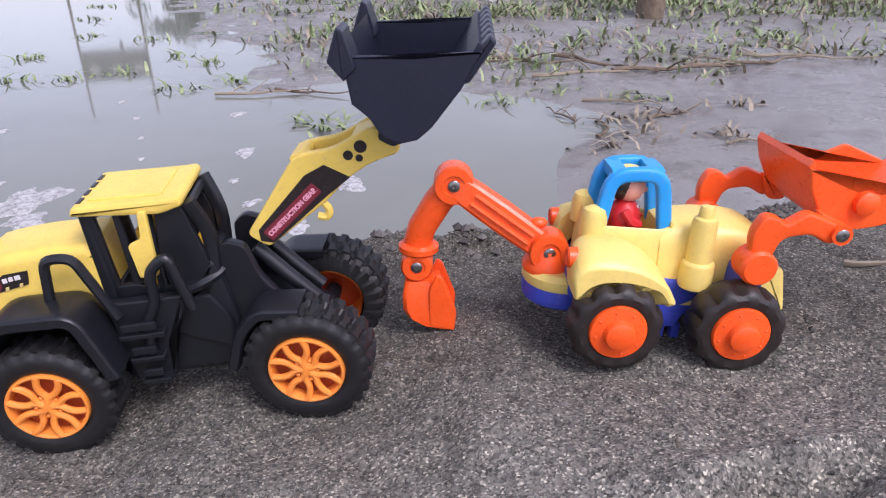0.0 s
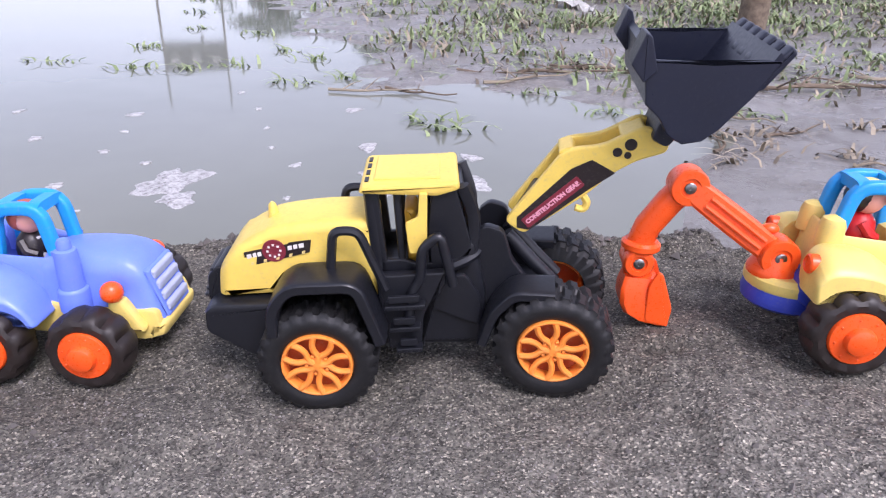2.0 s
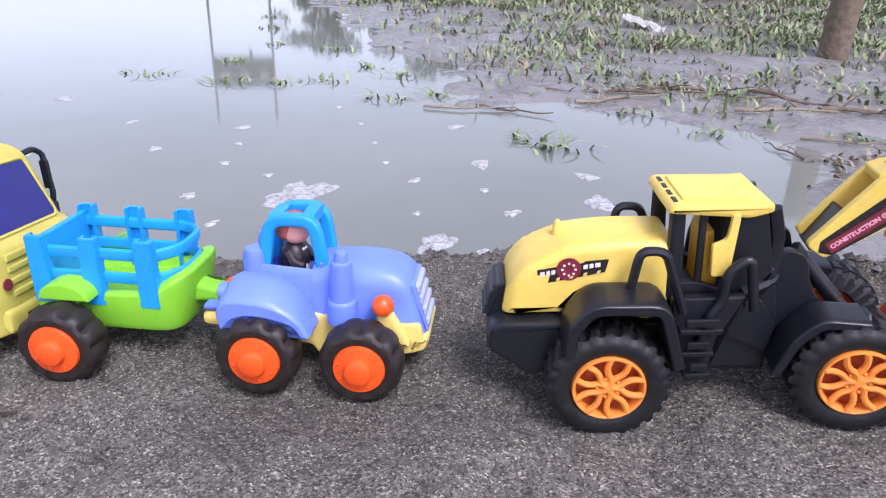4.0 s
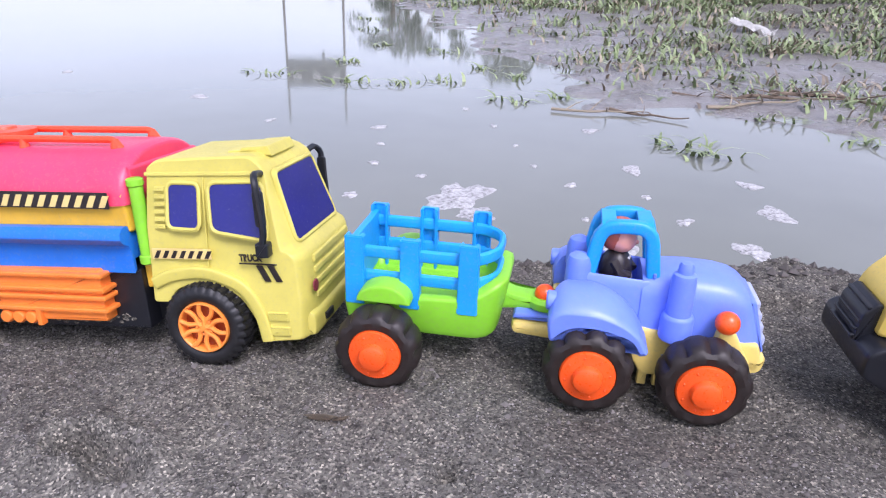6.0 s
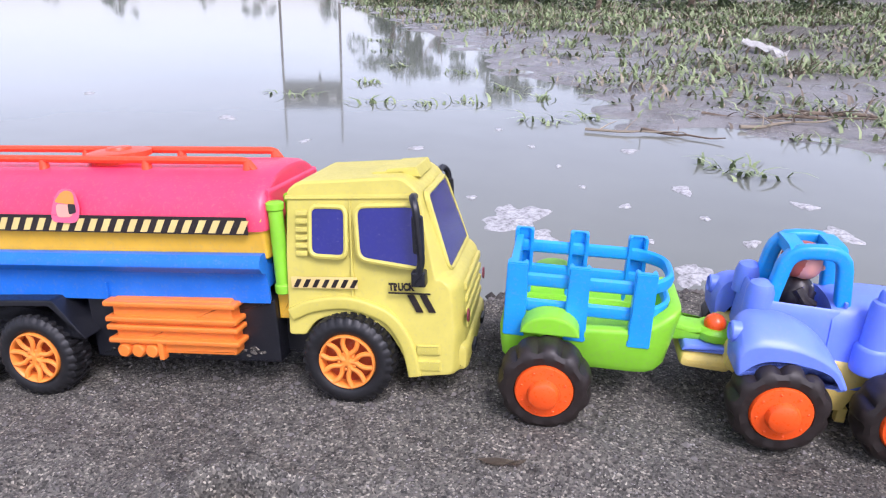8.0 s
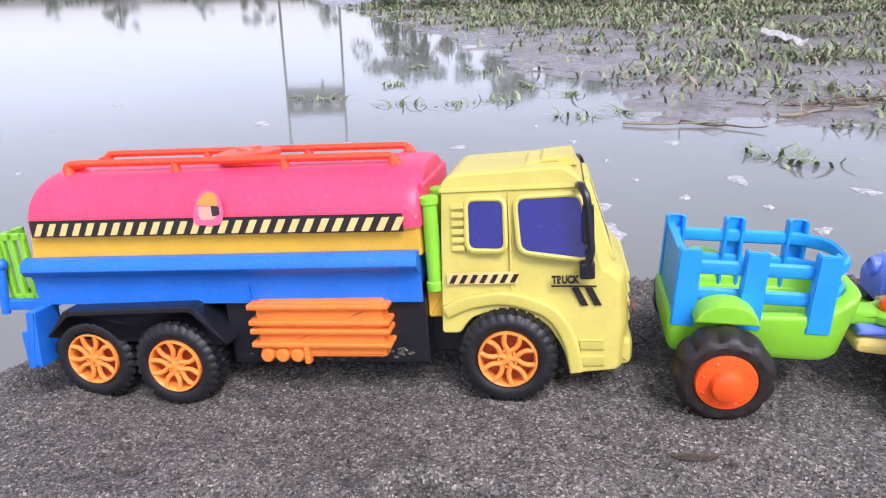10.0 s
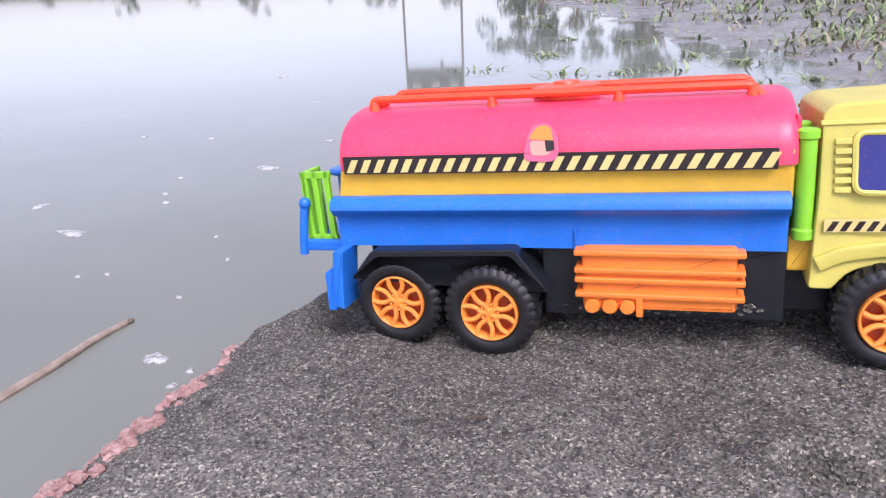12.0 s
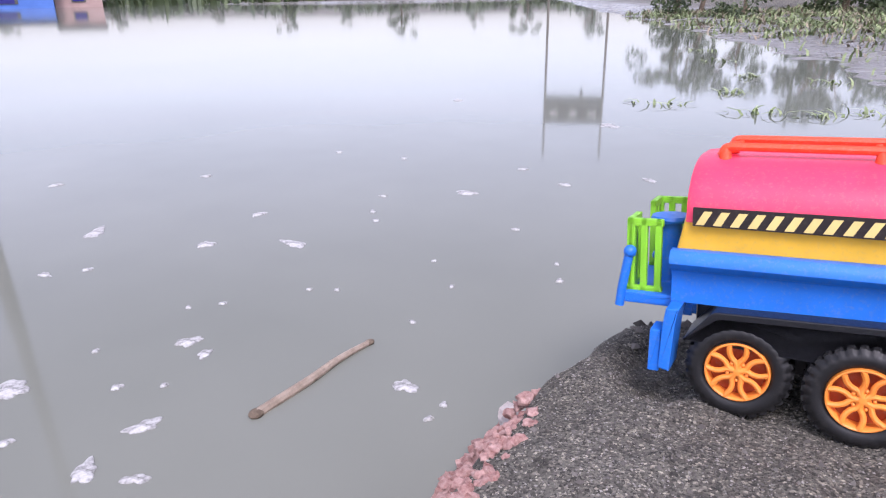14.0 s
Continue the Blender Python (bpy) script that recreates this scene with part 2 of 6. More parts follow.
def add_prism(bm, pts, v0, v1, edge=1.2, warp=None):
    """An outline in (u, w) with round corners, drawn out across v with rounded rims."""
    o = rounded(pts)
    rings = []
    for v, d in ((v0, edge), (v0 + edge * 0.3, edge * 0.3), (v0 + edge, 0), (v1 - edge, 0), (v1 - edge * 0.3, edge * 0.3), (v1, edge)):
        ring = [Vector((q.x, v, q.y)) for q in (inset2(o, d) if d else o)]
        rings.append([warp(q) for q in ring] if warp else ring)
    return add_loft(bm, rings)


def prism(pts, v0, v1, edge=1.2, warp=None):
    return add_prism(bmesh.new(), pts, v0, v1, edge, warp)


def rect(a0, a1, b0, b1, r=1.0):
    return [(a0, b0, r), (a1, b0, r), (a1, b1, r), (a0, b1, r)]


def add_box(bm, u0, u1, v0, v1, w0, w1, edge=1.0):
    return add_prism(bm, rect(u0, u1, w0, w1, edge), v0, v1, min(edge, (v1 - v0) * 0.3))


def box(*a, **k):
    return add_box(bmesh.new(), *a, **k)


def add_lathe(bm, prof, centre, axis="v", seg=28, dent=None, cap=True):
    """A profile of (radius, height) turned about an axis through centre. dent(angle, i) scales the radius."""
    c = Vector(centre)
    rings = []
    for i, (r, h) in enumerate(prof):
        ring = []
        for k in range(seg):
            a = 2 * math.pi * k / seg
            rr = r * (dent(a, i) if dent else 1)
            x, y = rr * math.cos(a), rr * math.sin(a)
            ring.append(c + (Vector((x, h, y)) if axis == "v" else Vector((x, y, h)) if axis == "w" else Vector((h, x, y))))
        rings.append(ring)
    return add_loft(bm, rings, cap)


def lathe(*a, **k):
    return add_lathe(bmesh.new(), *a, **k)


def smooth_path(pts, steps=5):
    pts = [Vector(p) for p in pts]
    out = []
    for i in range(len(pts) - 1):
        p0, p1, p2, p3 = pts[max(i - 1, 0)], pts[i], pts[i + 1], pts[min(i + 2, len(pts) - 1)]
        for s in range(steps):
            t = s / steps
            out.append(0.5 * ((2 * p1) + (p2 - p0) * t + (2 * p0 - 5 * p1 + 4 * p2 - p3) * t * t + (3 * p1 - p0 - 3 * p2 + p3) * t ** 3))
    return out + [pts[-1]]


def bent(pts, r=4.0):
    """A path whose corners are rounded by r."""
    pts = [Vector(p) for p in pts]
    out = [pts[0]]
    for a, b, c in zip(pts, pts[1:], pts[2:]):
        k = min(r, (a - b).length * 0.45, (c - b).length * 0.45)
        p0, p1 = b + (a - b).normalized() * k, b + (c - b).normalized() * k
        for j in range(5):
            s = j / 4
            out.append(p0 * (1 - s) ** 2 + b * 2 * s * (1 - s) + p1 * s * s)
    return out + [pts[-1]]


def add_tube(bm, pts, r, seg=10, flat=1.0, taper=None):
    """A rod along a path; flat squeezes it."""
    rings = []
    side = None
    n = len(pts)
    for i, p in enumerate(pts):
        d = (Vector(pts[min(i + 1, n - 1)]) - Vector(pts[max(i - 1, 0)])).normalized()
        if side is None:
            side = d.cross(Vector((0, 1, 0.03)))
            if side.length < 0.2:
                side = d.cross(Vector((1, 0, 0.03)))
        side = (side - d * side.dot(d)).normalized()
        up = d.cross(side)
        rr = r * (taper(i / (n - 1)) if taper else 1)
        rings.append([Vector(p) + side * rr * math.cos(2 * math.pi * k / seg) + up * rr * flat * math.sin(2 * math.pi * k / seg) for k in range(seg)])
    return add_loft(bm, rings)


def tube(*a, **k):
    return add_tube(bmesh.new(), *a, **k)


def add_ball(bm, centre, r, su=1.0, sv=1.0, sw=1.0, seg=16):
    prof = [(max(r * math.sin(math.pi * i / 10), r * 0.02), -r * math.cos(math.pi * i / 10)) for i in range(11)]
    rings = []
    c = Vector(centre)
    for rr, h in prof:
        rings.append([c + Vector((rr * math.cos(2 * math.pi * k / seg) * su, rr * math.sin(2 * math.pi * k / seg) * sv, h * sw)) for k in range(seg)])
    return add_loft(bm, rings)


def ball(*a, **k):
    return add_ball(bmesh.new(), *a, **k)


def add_sweep(bm, path, th, v0, v1, square=0.4, taper=None):
    """A rounded band that follows a path in (u, w): th thick, from v0 to v1 across."""
    pts = [Vector(p) for p in path]
    n = len(pts)
    rings = []
    for i, p in enumerate(pts):
        d = (pts[min(i + 1, n - 1)] - pts[max(i - 1, 0)]).normalized()
        nrm = Vector((-d.y, d.x))
        k = taper(i / (n - 1)) if taper else 1.0
        ring = []
        for j in range(16):
            a = 2 * math.pi * (j + 0.5) / 16
            c, s = math.cos(a), math.sin(a)
            q = p + nrm * 0.5 * th * k * math.copysign(abs(s) ** square, s)
            ring.append((q.x, (v0 + v1) / 2 + 0.5 * (v1 - v0) * math.copysign(abs(c) ** square, c), q.y))
        rings.append(ring)
    return add_loft(bm, rings)


def flat_path(pts, r):
    return [(p.x, p.z) for p in bent([(a, 0, b) for a, b in pts], r)]


def toy_frame(origin, ahead, lift=0.0):
    """The pose of a toy: u along ahead, v across (rising by lift), w up."""
    u = Vector(ahead).normalized()
    v = Vector((-u.y, u.x, lift))
    v = (v - u * v.dot(u)).normalized()
    w = u.cross(v)
    return Matrix(((u.x, v.x, w.x, origin[0]), (u.y, v.y, w.y, origin[1]), (u.z, v.z, w.z, origin[2]), (0, 0, 0, 1)))


def words(text, size, mat, parent, at, name="lettering"):
    """Raised sticker lettering from the built-in font, size in millimetres."""
    cu = bpy.data.curves.new(name, "FONT")
    cu.body, cu.size, cu.align_x, cu.align_y, cu.extrude = text, size * MM, "CENTER", "CENTER", 0.00015
    cu.offset = size * MM * 0.055
    tmp = bpy.data.objects.new(name, cu)
    scene.collection.objects.link(tmp)
    me = bpy.data.meshes.new_from_object(tmp.evaluated_get(bpy.context.evaluated_depsgraph_get()))
    bpy.data.objects.remove(tmp)
    me.materials.clear()
    me.materials.append(mat)
    ob = new(name, me)
    ob.parent = parent
    ob.matrix_local = at
    return ob


# ---- the ground: one sheet from the sand bank over pond bed and mud flat to the far shore ----
KNOWN = [(-0.227, 0.32, 0.130), (-0.086, 0.34, 0.142), (-0.078, 0.43, 0.146), (0.05, 0.53, 0.152), (0.143, 0.243, 0.178), (0.103, 0.34, 0.1695), (0.176, 0.344, 0.1675),
         (0.069, 0.40, 0.163), (-0.456, 0.312, 0.1288), (-0.386, 0.317, 0.1288), (-0.591, 0.30, 0.1285), (-0.715, 0.30, 0.1225), (-0.937, 0.28, 0.103), (-1.001, 0.281, 0.098),
         (-0.529, 0.239, 0.127), (-0.797, 0.227, 0.111), (-0.729, 0.227, 0.113), (-1.033, 0.157, 0.103), (-0.83, 0.27, 0.110), (-0.66, 0.287, 0.127), (0.18, 0.47, 0.164),
         (-0.46, 0.44, 0.127), (-0.6, 0.43, 0.125), (-0.72, 0.42, 0.110), (-0.99, 0.40, 0.086), (-0.23, 0.43, 0.134)]
KX = np.array(KNOWN)


def step01(t):
    t = np.clip(t, 0, 1)
    return t * t * (3 - 2 * t)


def bank_top(x, y):
    plane = lambda a, b: 0.172 + 0.072 * np.clip(a, -2, 0.3) - 0.02 * np.clip(b - 0.3, -0.6, 0.6)
    rest = KX[:, 2] - plane(KX[:, 0], KX[:, 1])
    d2 = (x[..., None] - KX[:, 0]) ** 2 + (y[..., None] - KX[:, 1]) ** 2
    w = np.exp(-d2 / 0.0035) + 1e-9
    far = np.exp(-d2.min(-1) / 0.03)
    return plane(x, y) + far * (w * rest).sum(-1) / w.sum(-1)


def edge_far(x):
    return np.interp(x, [-1.2, -1.05, -0.85, -0.65, -0.5, -0.375, -0.05, 0.4, 1.5, 8], [0.35, 0.445, 0.49, 0.53, 0.565, 0.59, 0.615, 0.58, 0.55, 0.5])


def edge_left(y):
    return np.interp(y, [-3, 0.0, 0.17, 0.26, 0.36, 0.5], [-1.16, -1.12, -1.118, -1.128, -1.125, -1.09])


def ground_height(x, y):
    x, y = np.asarray(x, float), np.asarray(y, float)
    wob = 0.012 * np.sin(x * 23 + 1) + 0.008 * np.sin(x * 51 + y * 17) + 0.006 * np.sin(y * 63 + x * 9)
    s_far = edge_far(x) - y + wob
    s_left = x - edge_left(y) + 0.5 * wob
    top = bank_top(x, y)
    drop = np.maximum(0.055 * step01(-s_far / 0.05 + 0.5) + 0.5 * np.clip(-s_far, 0, 1), 0.7 * step01(-s_left / 0.10 + 0.12) * 0.4)
    h = top - 0.012 * step01(0.5 - s_left / 0.08) - drop
    # mud flat behind the bank
    flat = 0.016 * step01((x - 0.02 + 0.12 * np.sin(y * 3.0)) / 0.4) + 0.03 * step01((x - 0.4) / 1.5) - 0.006 + 0.006 * np.sin(x * 7 + 2) * np.sin(y * 9) + 0.5 * np.minimum(0, 8 - np.abs(y))
    flat = flat - 0.4 * np.clip(0.05 - x, 0, 1)
    h = np.maximum(h, flat)
    # grassy bank
    d = (x + 0.42) * 0.886 + (y - 1.95) * 0.465 + 0.10 * np.sin(x * 3 + y * 2) + 0.05 * np.sin(x * 11)
    d = np.minimum(d, (y - 1.92) * 0.9 + 0.06 * np.sin(x * 9))
    grassy = 0.05 * np.clip(d, -1, 0.8) + 0.028 * np.clip(d - 0.8, 0, 12) + 0.012 * np.sin(x * 6 + y * 4) * np.clip(d, 0, 1)
    h = np.maximum(h, np.where(d < 0, 0.25 * d, grassy))
    # far shore all round the pond
    r = np.hypot(x + 1, y)
    far = 0.05 * (r - 30 + 1.5 * np.sin(np.arctan2(y, x) * 9))
    h = np.maximum(h, np.clip(far, -0.3, 1.2))
    return np.maximum(h, -0.3)


def sand_relief(x, y):
    """Lumps, pits and footprints in the near sand."""
    out = np.zeros_like(x)
    for (fx, fy, amp, ph) in ((31, 17, 0.0016, 0), (47, -39, 0.0012, 1.3), (83, 71, 0.0009, 2.1), (-61, 97, 0.0009, 0.4), (141, 33, 0.0006, 3.0), (57, 163, 0.0006, 5.0)):
        out += amp * np.sin(fx * x + fy * y + ph + 1.7 * np.sin(0.6 * fy * x - 0.5 * fx * y))
    for px, py, rx, ry, depth in PITS:
        q = ((x - px) / rx) ** 2 + ((y - py) / ry) ** 2
        out += -depth * np.exp(-q ** 3) * (1 + 0.3 * np.sin(310 * x) * np.sin(270 * y)) + 0.35 * depth * np.exp(-(np.sqrt(q) - 1.5) ** 2 * 6)
    return out


PITS = [(-0.738, 0.214, 0.030, 0.011, 0.016), (-0.712, 0.199, 0.018, 0.010, 0.014), (-0.752, 0.222, 0.014, 0.009, 0.012), (-0.526, 0.2385, 0.006, 0.005, 0.012), (0.165, 0.240, 0.034, 0.014, 0.015), (0.125, 0.228, 0.016, 0.012, 0.012), (0.20, 0.252, 0.02, 0.012, 0.012),
        (-0.60, 0.41, 0.05, 0.03, 0.006), (0.03, 0.56, 0.05, 0.02, 0.012), (0.10, 0.58, 0.03, 0.02, 0.012), (-0.02, 0.60, 0.03, 0.02, 0.010), (-1.055, 0.33, 0.03, 0.05, 0.010),
        (0.0, 0.38, 0.014, 0.010, 0.004), (-0.33, 0.25, 0.012, 0.009, 0.004), (-0.62, 0.20, 0.010, 0.007, 0.006), (-0.87, 0.20, 0.012, 0.008, 0.005), (-0.30, 0.50, 0.03, 0.02, 0.008), (-0.43, 0.57, 0.04, 0.02, 0.010)]


def grown(start, end, step, ratio, limit):
    out = [start]
    while abs(out[-1]) < limit and (out[-1] - end) * np.sign(end - start) < 0:
        step *= ratio
        out.append(out[-1] + step * np.sign(end - start))
    return out[1:]


def build_ground():
    xs = np.concatenate([grown(-1.4, -130, 0.008, 1.09, 130)[::-1], np.arange(-1.4, 0.75, 0.0055), grown(0.75, 130, 0.008, 1.09, 130)])
    ys = np.concatenate([grown(-0.1, -130, 0.01, 1.12, 130)[::-1], np.arange(-0.1, 0.85, 0.0055), np.arange(0.85, 4.0, 0.03), grown(4.0, 130, 0.04, 1.09, 130)])
    X, Y = np.meshgrid(xs, ys)
    Z = ground_height(X, Y)
    near = np.exp(-np.maximum(0, np.abs(X + 0.3) - 1.3) * 6) * np.exp(-np.maximum(0, Y - 0.75) * 9)
    Z += near * sand_relief(X, Y)
    rough = 0.010 * np.sin(X * 9 + 3 * np.sin(Y * 5)) * np.sin(Y * 13 + 2 * np.sin(X * 7))
    Z += rough * (1 - near) * (Y > 1.8) * (np.hypot(X, Y) < 15)
    nx, ny = len(xs), len(ys)
    verts = np.c_[X.ravel(), Y.ravel(), Z.ravel()]
    i = (np.arange(ny - 1)[:, None] * nx + np.arange(nx - 1)).ravel()
    faces = np.c_[i, i + 1, i + 1 + nx, i + nx]
    me = bpy.data.meshes.new("ground")
    me.from_pydata(verts.tolist(), [], faces.tolist())
    me.polygons.foreach_set("use_smooth", [True] * len(me.polygons))
    me.materials.append(M_SAND)
    return tagged(new("ground", me), "grey gritty sand bank sloping to wet mud and pond", "ground", kind="structure")


ground = build_ground()


def height_at(x, y):
    a, b = np.array([x]), np.array([y])
    return float(ground_height(a, b)[0])


def build_water():
    bm = bmesh.new()
    n = 24
    rim = [bm.verts.new((-1 + 60 * math.cos(2 * math.pi * k / n), 60 * math.sin(2 * math.pi * k / n), 0)) for k in range(n)]
    bm.faces.new(rim)
    ob = new("water", to_mesh("water", bm, M_WATER))
    return tagged(ob, "still murky grey-green pond water mirroring the sky", "water", kind="structure")


build_water()


# ---- wheels ----
def chunky_wheel(r=28.6, width=26.0):
    """A smooth toy tyre with oval dents round its shoulder and a domed orange cap. Local v runs inwards from the cap."""
    def dent(a, i):
        k = max(0.0, math.cos(11 * a)) ** 1.4
        return 1 - (0, 0, 0, 0.05, 0.15, 0.13, 0.04, 0.05, 0, 0)[i] * k
    prof = [(r * 0.60, 7), (r * 0.63, 5.0), (r * 0.80, 4.2), (r * 0.92, 6.0), (r * 0.985, 9.0), (r, 12.0), (r, width - 6), (r * 0.96, width - 1), (r * 0.86, width + 1), (r * 0.60, width)]
    tyre = to_mesh("tyre", lathe(prof, (0, 0, 0), seg=66, dent=dent), M_BROWNRUBBER)
    q = 1.02
    cap_p = [(17.0 * q, 9), (17.2 * q, 5.0), (16.4 * q, 3.4), (11.5 * q, 2.6), (9.4 * q, 2.2), (9.2 * q, 0.2), (8.2 * q, -1.8), (6.0 * q, -2.8), (0.3, -3.2)]
    bm = lathe(cap_p, (0, 0, 0), seg=36)
    for k in range(8):
        a = 2 * math.pi * k / 8 + 0.2
        add_ball(bm, (13.6 * q * math.cos(a), 2.8, 13.6 * q * math.sin(a)), 0.9, 1, 0.5, 1, 8)
    cap = to_mesh("hub_cap", bm, M_ORANGE)
    core = to_mesh("wheel", lathe([(r * 0.55, 10), (r * 0.55, width + 2), (4, width + 2), (4, width + 8)], (0, 0, 0), seg=20), M_BLACK)
    return core, (("tyre", tyre, ""), ("hub_cap", cap, "glossy orange domed hub cap"))


def spoked_wheel(r, rim_r, width, lugs=26):
    """A lugged tyre with an orange rim of five forked spokes and bolts."""
    prof = [(rim_r * 0.99, 8), (rim_r * 1.02, 3.2), (rim_r * 1.12, 1.6), (r * 0.80, 1.4), (r * 0.86, 1.8), (r * 0.90, 2.6), (r * 0.965, 4.4)]
    mid = [(r, 4.4 + (width - 8.8) * k / 8) for k in range(9)]
    prof += mid + [(r * 0.965, width - 4.4), (r * 0.9, width - 1.5), (rim_r * 1.05, width)]
    half = 4.4 + (width - 8.8) * 0.5

    def lug(a, i):
        v = prof[i][1]
        if i < 3 or i == len(prof) - 1:
            return 1.0
        turn = a * lugs / (2 * math.pi)
        lean = 0.30 * (half - abs(v - half)) / half
        side = 0.5 if v > half else 0.0
        on = ((turn + lean + side) % 1.0) < 0.60
        if i in (3, 4):
            return 1.0 if on else 0.985
        return 1.0 if on else (0.975 if i in (5, 6) else 0.935)
    bm = lathe(prof, (0, 0, 0), seg=lugs * 7, dent=lug, cap=False)
    tyre = to_mesh("tyre", bm, M_RUBBER)
    R = rim_r
    bm = lathe([(R * 1.01, width - 1), (R * 1.01, 10), (R * 1.0, 2.2), (R * 0.985, 1.0), (R * 0.95, 0.8), (R * 0.91, 1.4), (R * 0.885, 3.4), (R * 0.86, 8), (R * 0.90, 10), (R * 0.97, width - 1)], (0, 0, 0), seg=48, cap=False)
    add_lathe(bm, [(R * 0.23, 9), (R * 0.23, 3.4), (R * 0.20, 2.6), (R * 0.13, 2.2), (R * 0.11, 1.4), (0.3, 1.2)], (0, 0, 0), seg=20)
    for k in range(5):
        a = 2 * math.pi * k / 5 + math.pi / 2
        for sg in (-1, 1):
            p = [(rr * R * math.cos(a + sg * da), v, rr * R * math.sin(a + sg * da)) for rr, da, v in ((0.10, 0.05, 3.0), (0.30, 0.14, 3.3), (0.48, 0.37, 3.0), (0.70, 0.37, 2.6), (0.94, 0.27, 2.2))]
            add_tube(bm, smooth_path(p, 3), R * 0.09, 8, 1.0)
        b = a + math.pi / 5
        add_lathe(bm, [(R * 0.055, 5), (R * 0.055, 2.6), (R * 0.03, 2.2)], (0.30 * R * math.cos(b), 0, 0.30 * R * math.sin(b)), seg=8)
    rim = to_mesh("rim", bm, M_RIM)
    # backing disc and axle: the gloom between the spokes is put into their colour
    core = to_mesh("wheel", add_lathe(lathe([(R * 0.90, 8.6), (R * 0.90, 10.4)], (0, 0, 0), seg=32), [(5, 10), (5, width + 10)], (0, 0, 0), seg=12), M_RIM_SHADED)
    return core, (("tyre", tyre, ""), ("rim", rim, "orange rim with five forked spokes"))


# darkened copy of the rim orange, with the shade behind the spokes painted in
M_RIM_SHADED = plastic("shaded_orange_plastic", (0.42, 0.06, 0.008), 0.5, 0.2)


def put_wheel(kind, parent, u, v, w, far=False, spin=0.0):
    core, bits = kind
    m = pose(u * MM, v * MM, w * MM, 0, math.degrees(spin), 180 if far else 0)
    wheel = part("wheel", core, None, parent, at=m)
    for name, me, label in bits:
        part(name, me, None, wheel, label)
    return wheel


CHUNKY = chunky_wheel()
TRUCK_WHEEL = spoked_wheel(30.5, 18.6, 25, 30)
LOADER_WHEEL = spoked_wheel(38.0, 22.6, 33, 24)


# ---- the small tractor casting, shared by the blue tractor and the backhoe ----
def barrel_ring(u, half, base, top, mid, flare=0.0, shear=None):
    """A cross-section with upright sides and a rounded top."""
    ring = [(u, 66 - half - flare, base), (u, 66 - half - 0.5 * flare, 0.5 * (base + mid))]
    for k in range(17):
        a = math.pi * k / 16
        c, q = math.cos(a), math.sin(a)
        ring.append((u, 66 - half * math.copysign(abs(c) ** 0.72, c), mid + (top - mid) * abs(q) ** 0.72))
    ring += [(u, 66 + half + 0.5 * flare, 0.5 * (base + mid)), (u, 66 + half + flare, base)]
    return [(shear(p), p[1], p[2]) for p in ring] if shear else ring


def tub_ring(inset, w, rise=0.0):
    """A plan outline of the open cab tub; its rim climbs towards the back."""
    ring = []
    for q in rounded([(-18, 42, 12), (44, 42, 9), (44, 90, 9), (-18, 90, 12)]):
        u, v = 13 + (q.x - 13) * (1 - inset / 31), 66 + (q.y - 66) * (1 - inset / 24)
        ring.append((u, v, w + rise * step01(np.array((4 - u) / 20.0)).item()))
    return ring


def wing_mesh(side):
    """A broad rear fender, rounded over its outer shoulder and hollow above the tyre."""
    o = rounded([(-26, 43, 2), (-28.5, 62, 8), (-21, 75, 8), (3, 76, 16), (25, 63, 16), (36.5, 41, 3), (30, 39, 2), (22, 51, 9), (4, 58.5, 16), (-13, 57, 12), (-21, 43, 2)])
    rings = []
    for v, d in ((13.0, 2.6), (13.6, 1.3), (15.0, 0.4), (17, 0), (21, 0), (26, 0), (32, 0), (38, 0), (45, 1.5)):
        drop = 0.40 * (max(0.0, 36 - v) / 23) ** 2.0
        rings.append([(q.x, v if side < 0 else 132 - v, q.y - drop * max(0.0, q.y - 50)) for q in (inset2(o, d) if d else o)])
    return add_loft(bmesh.new(), rings)


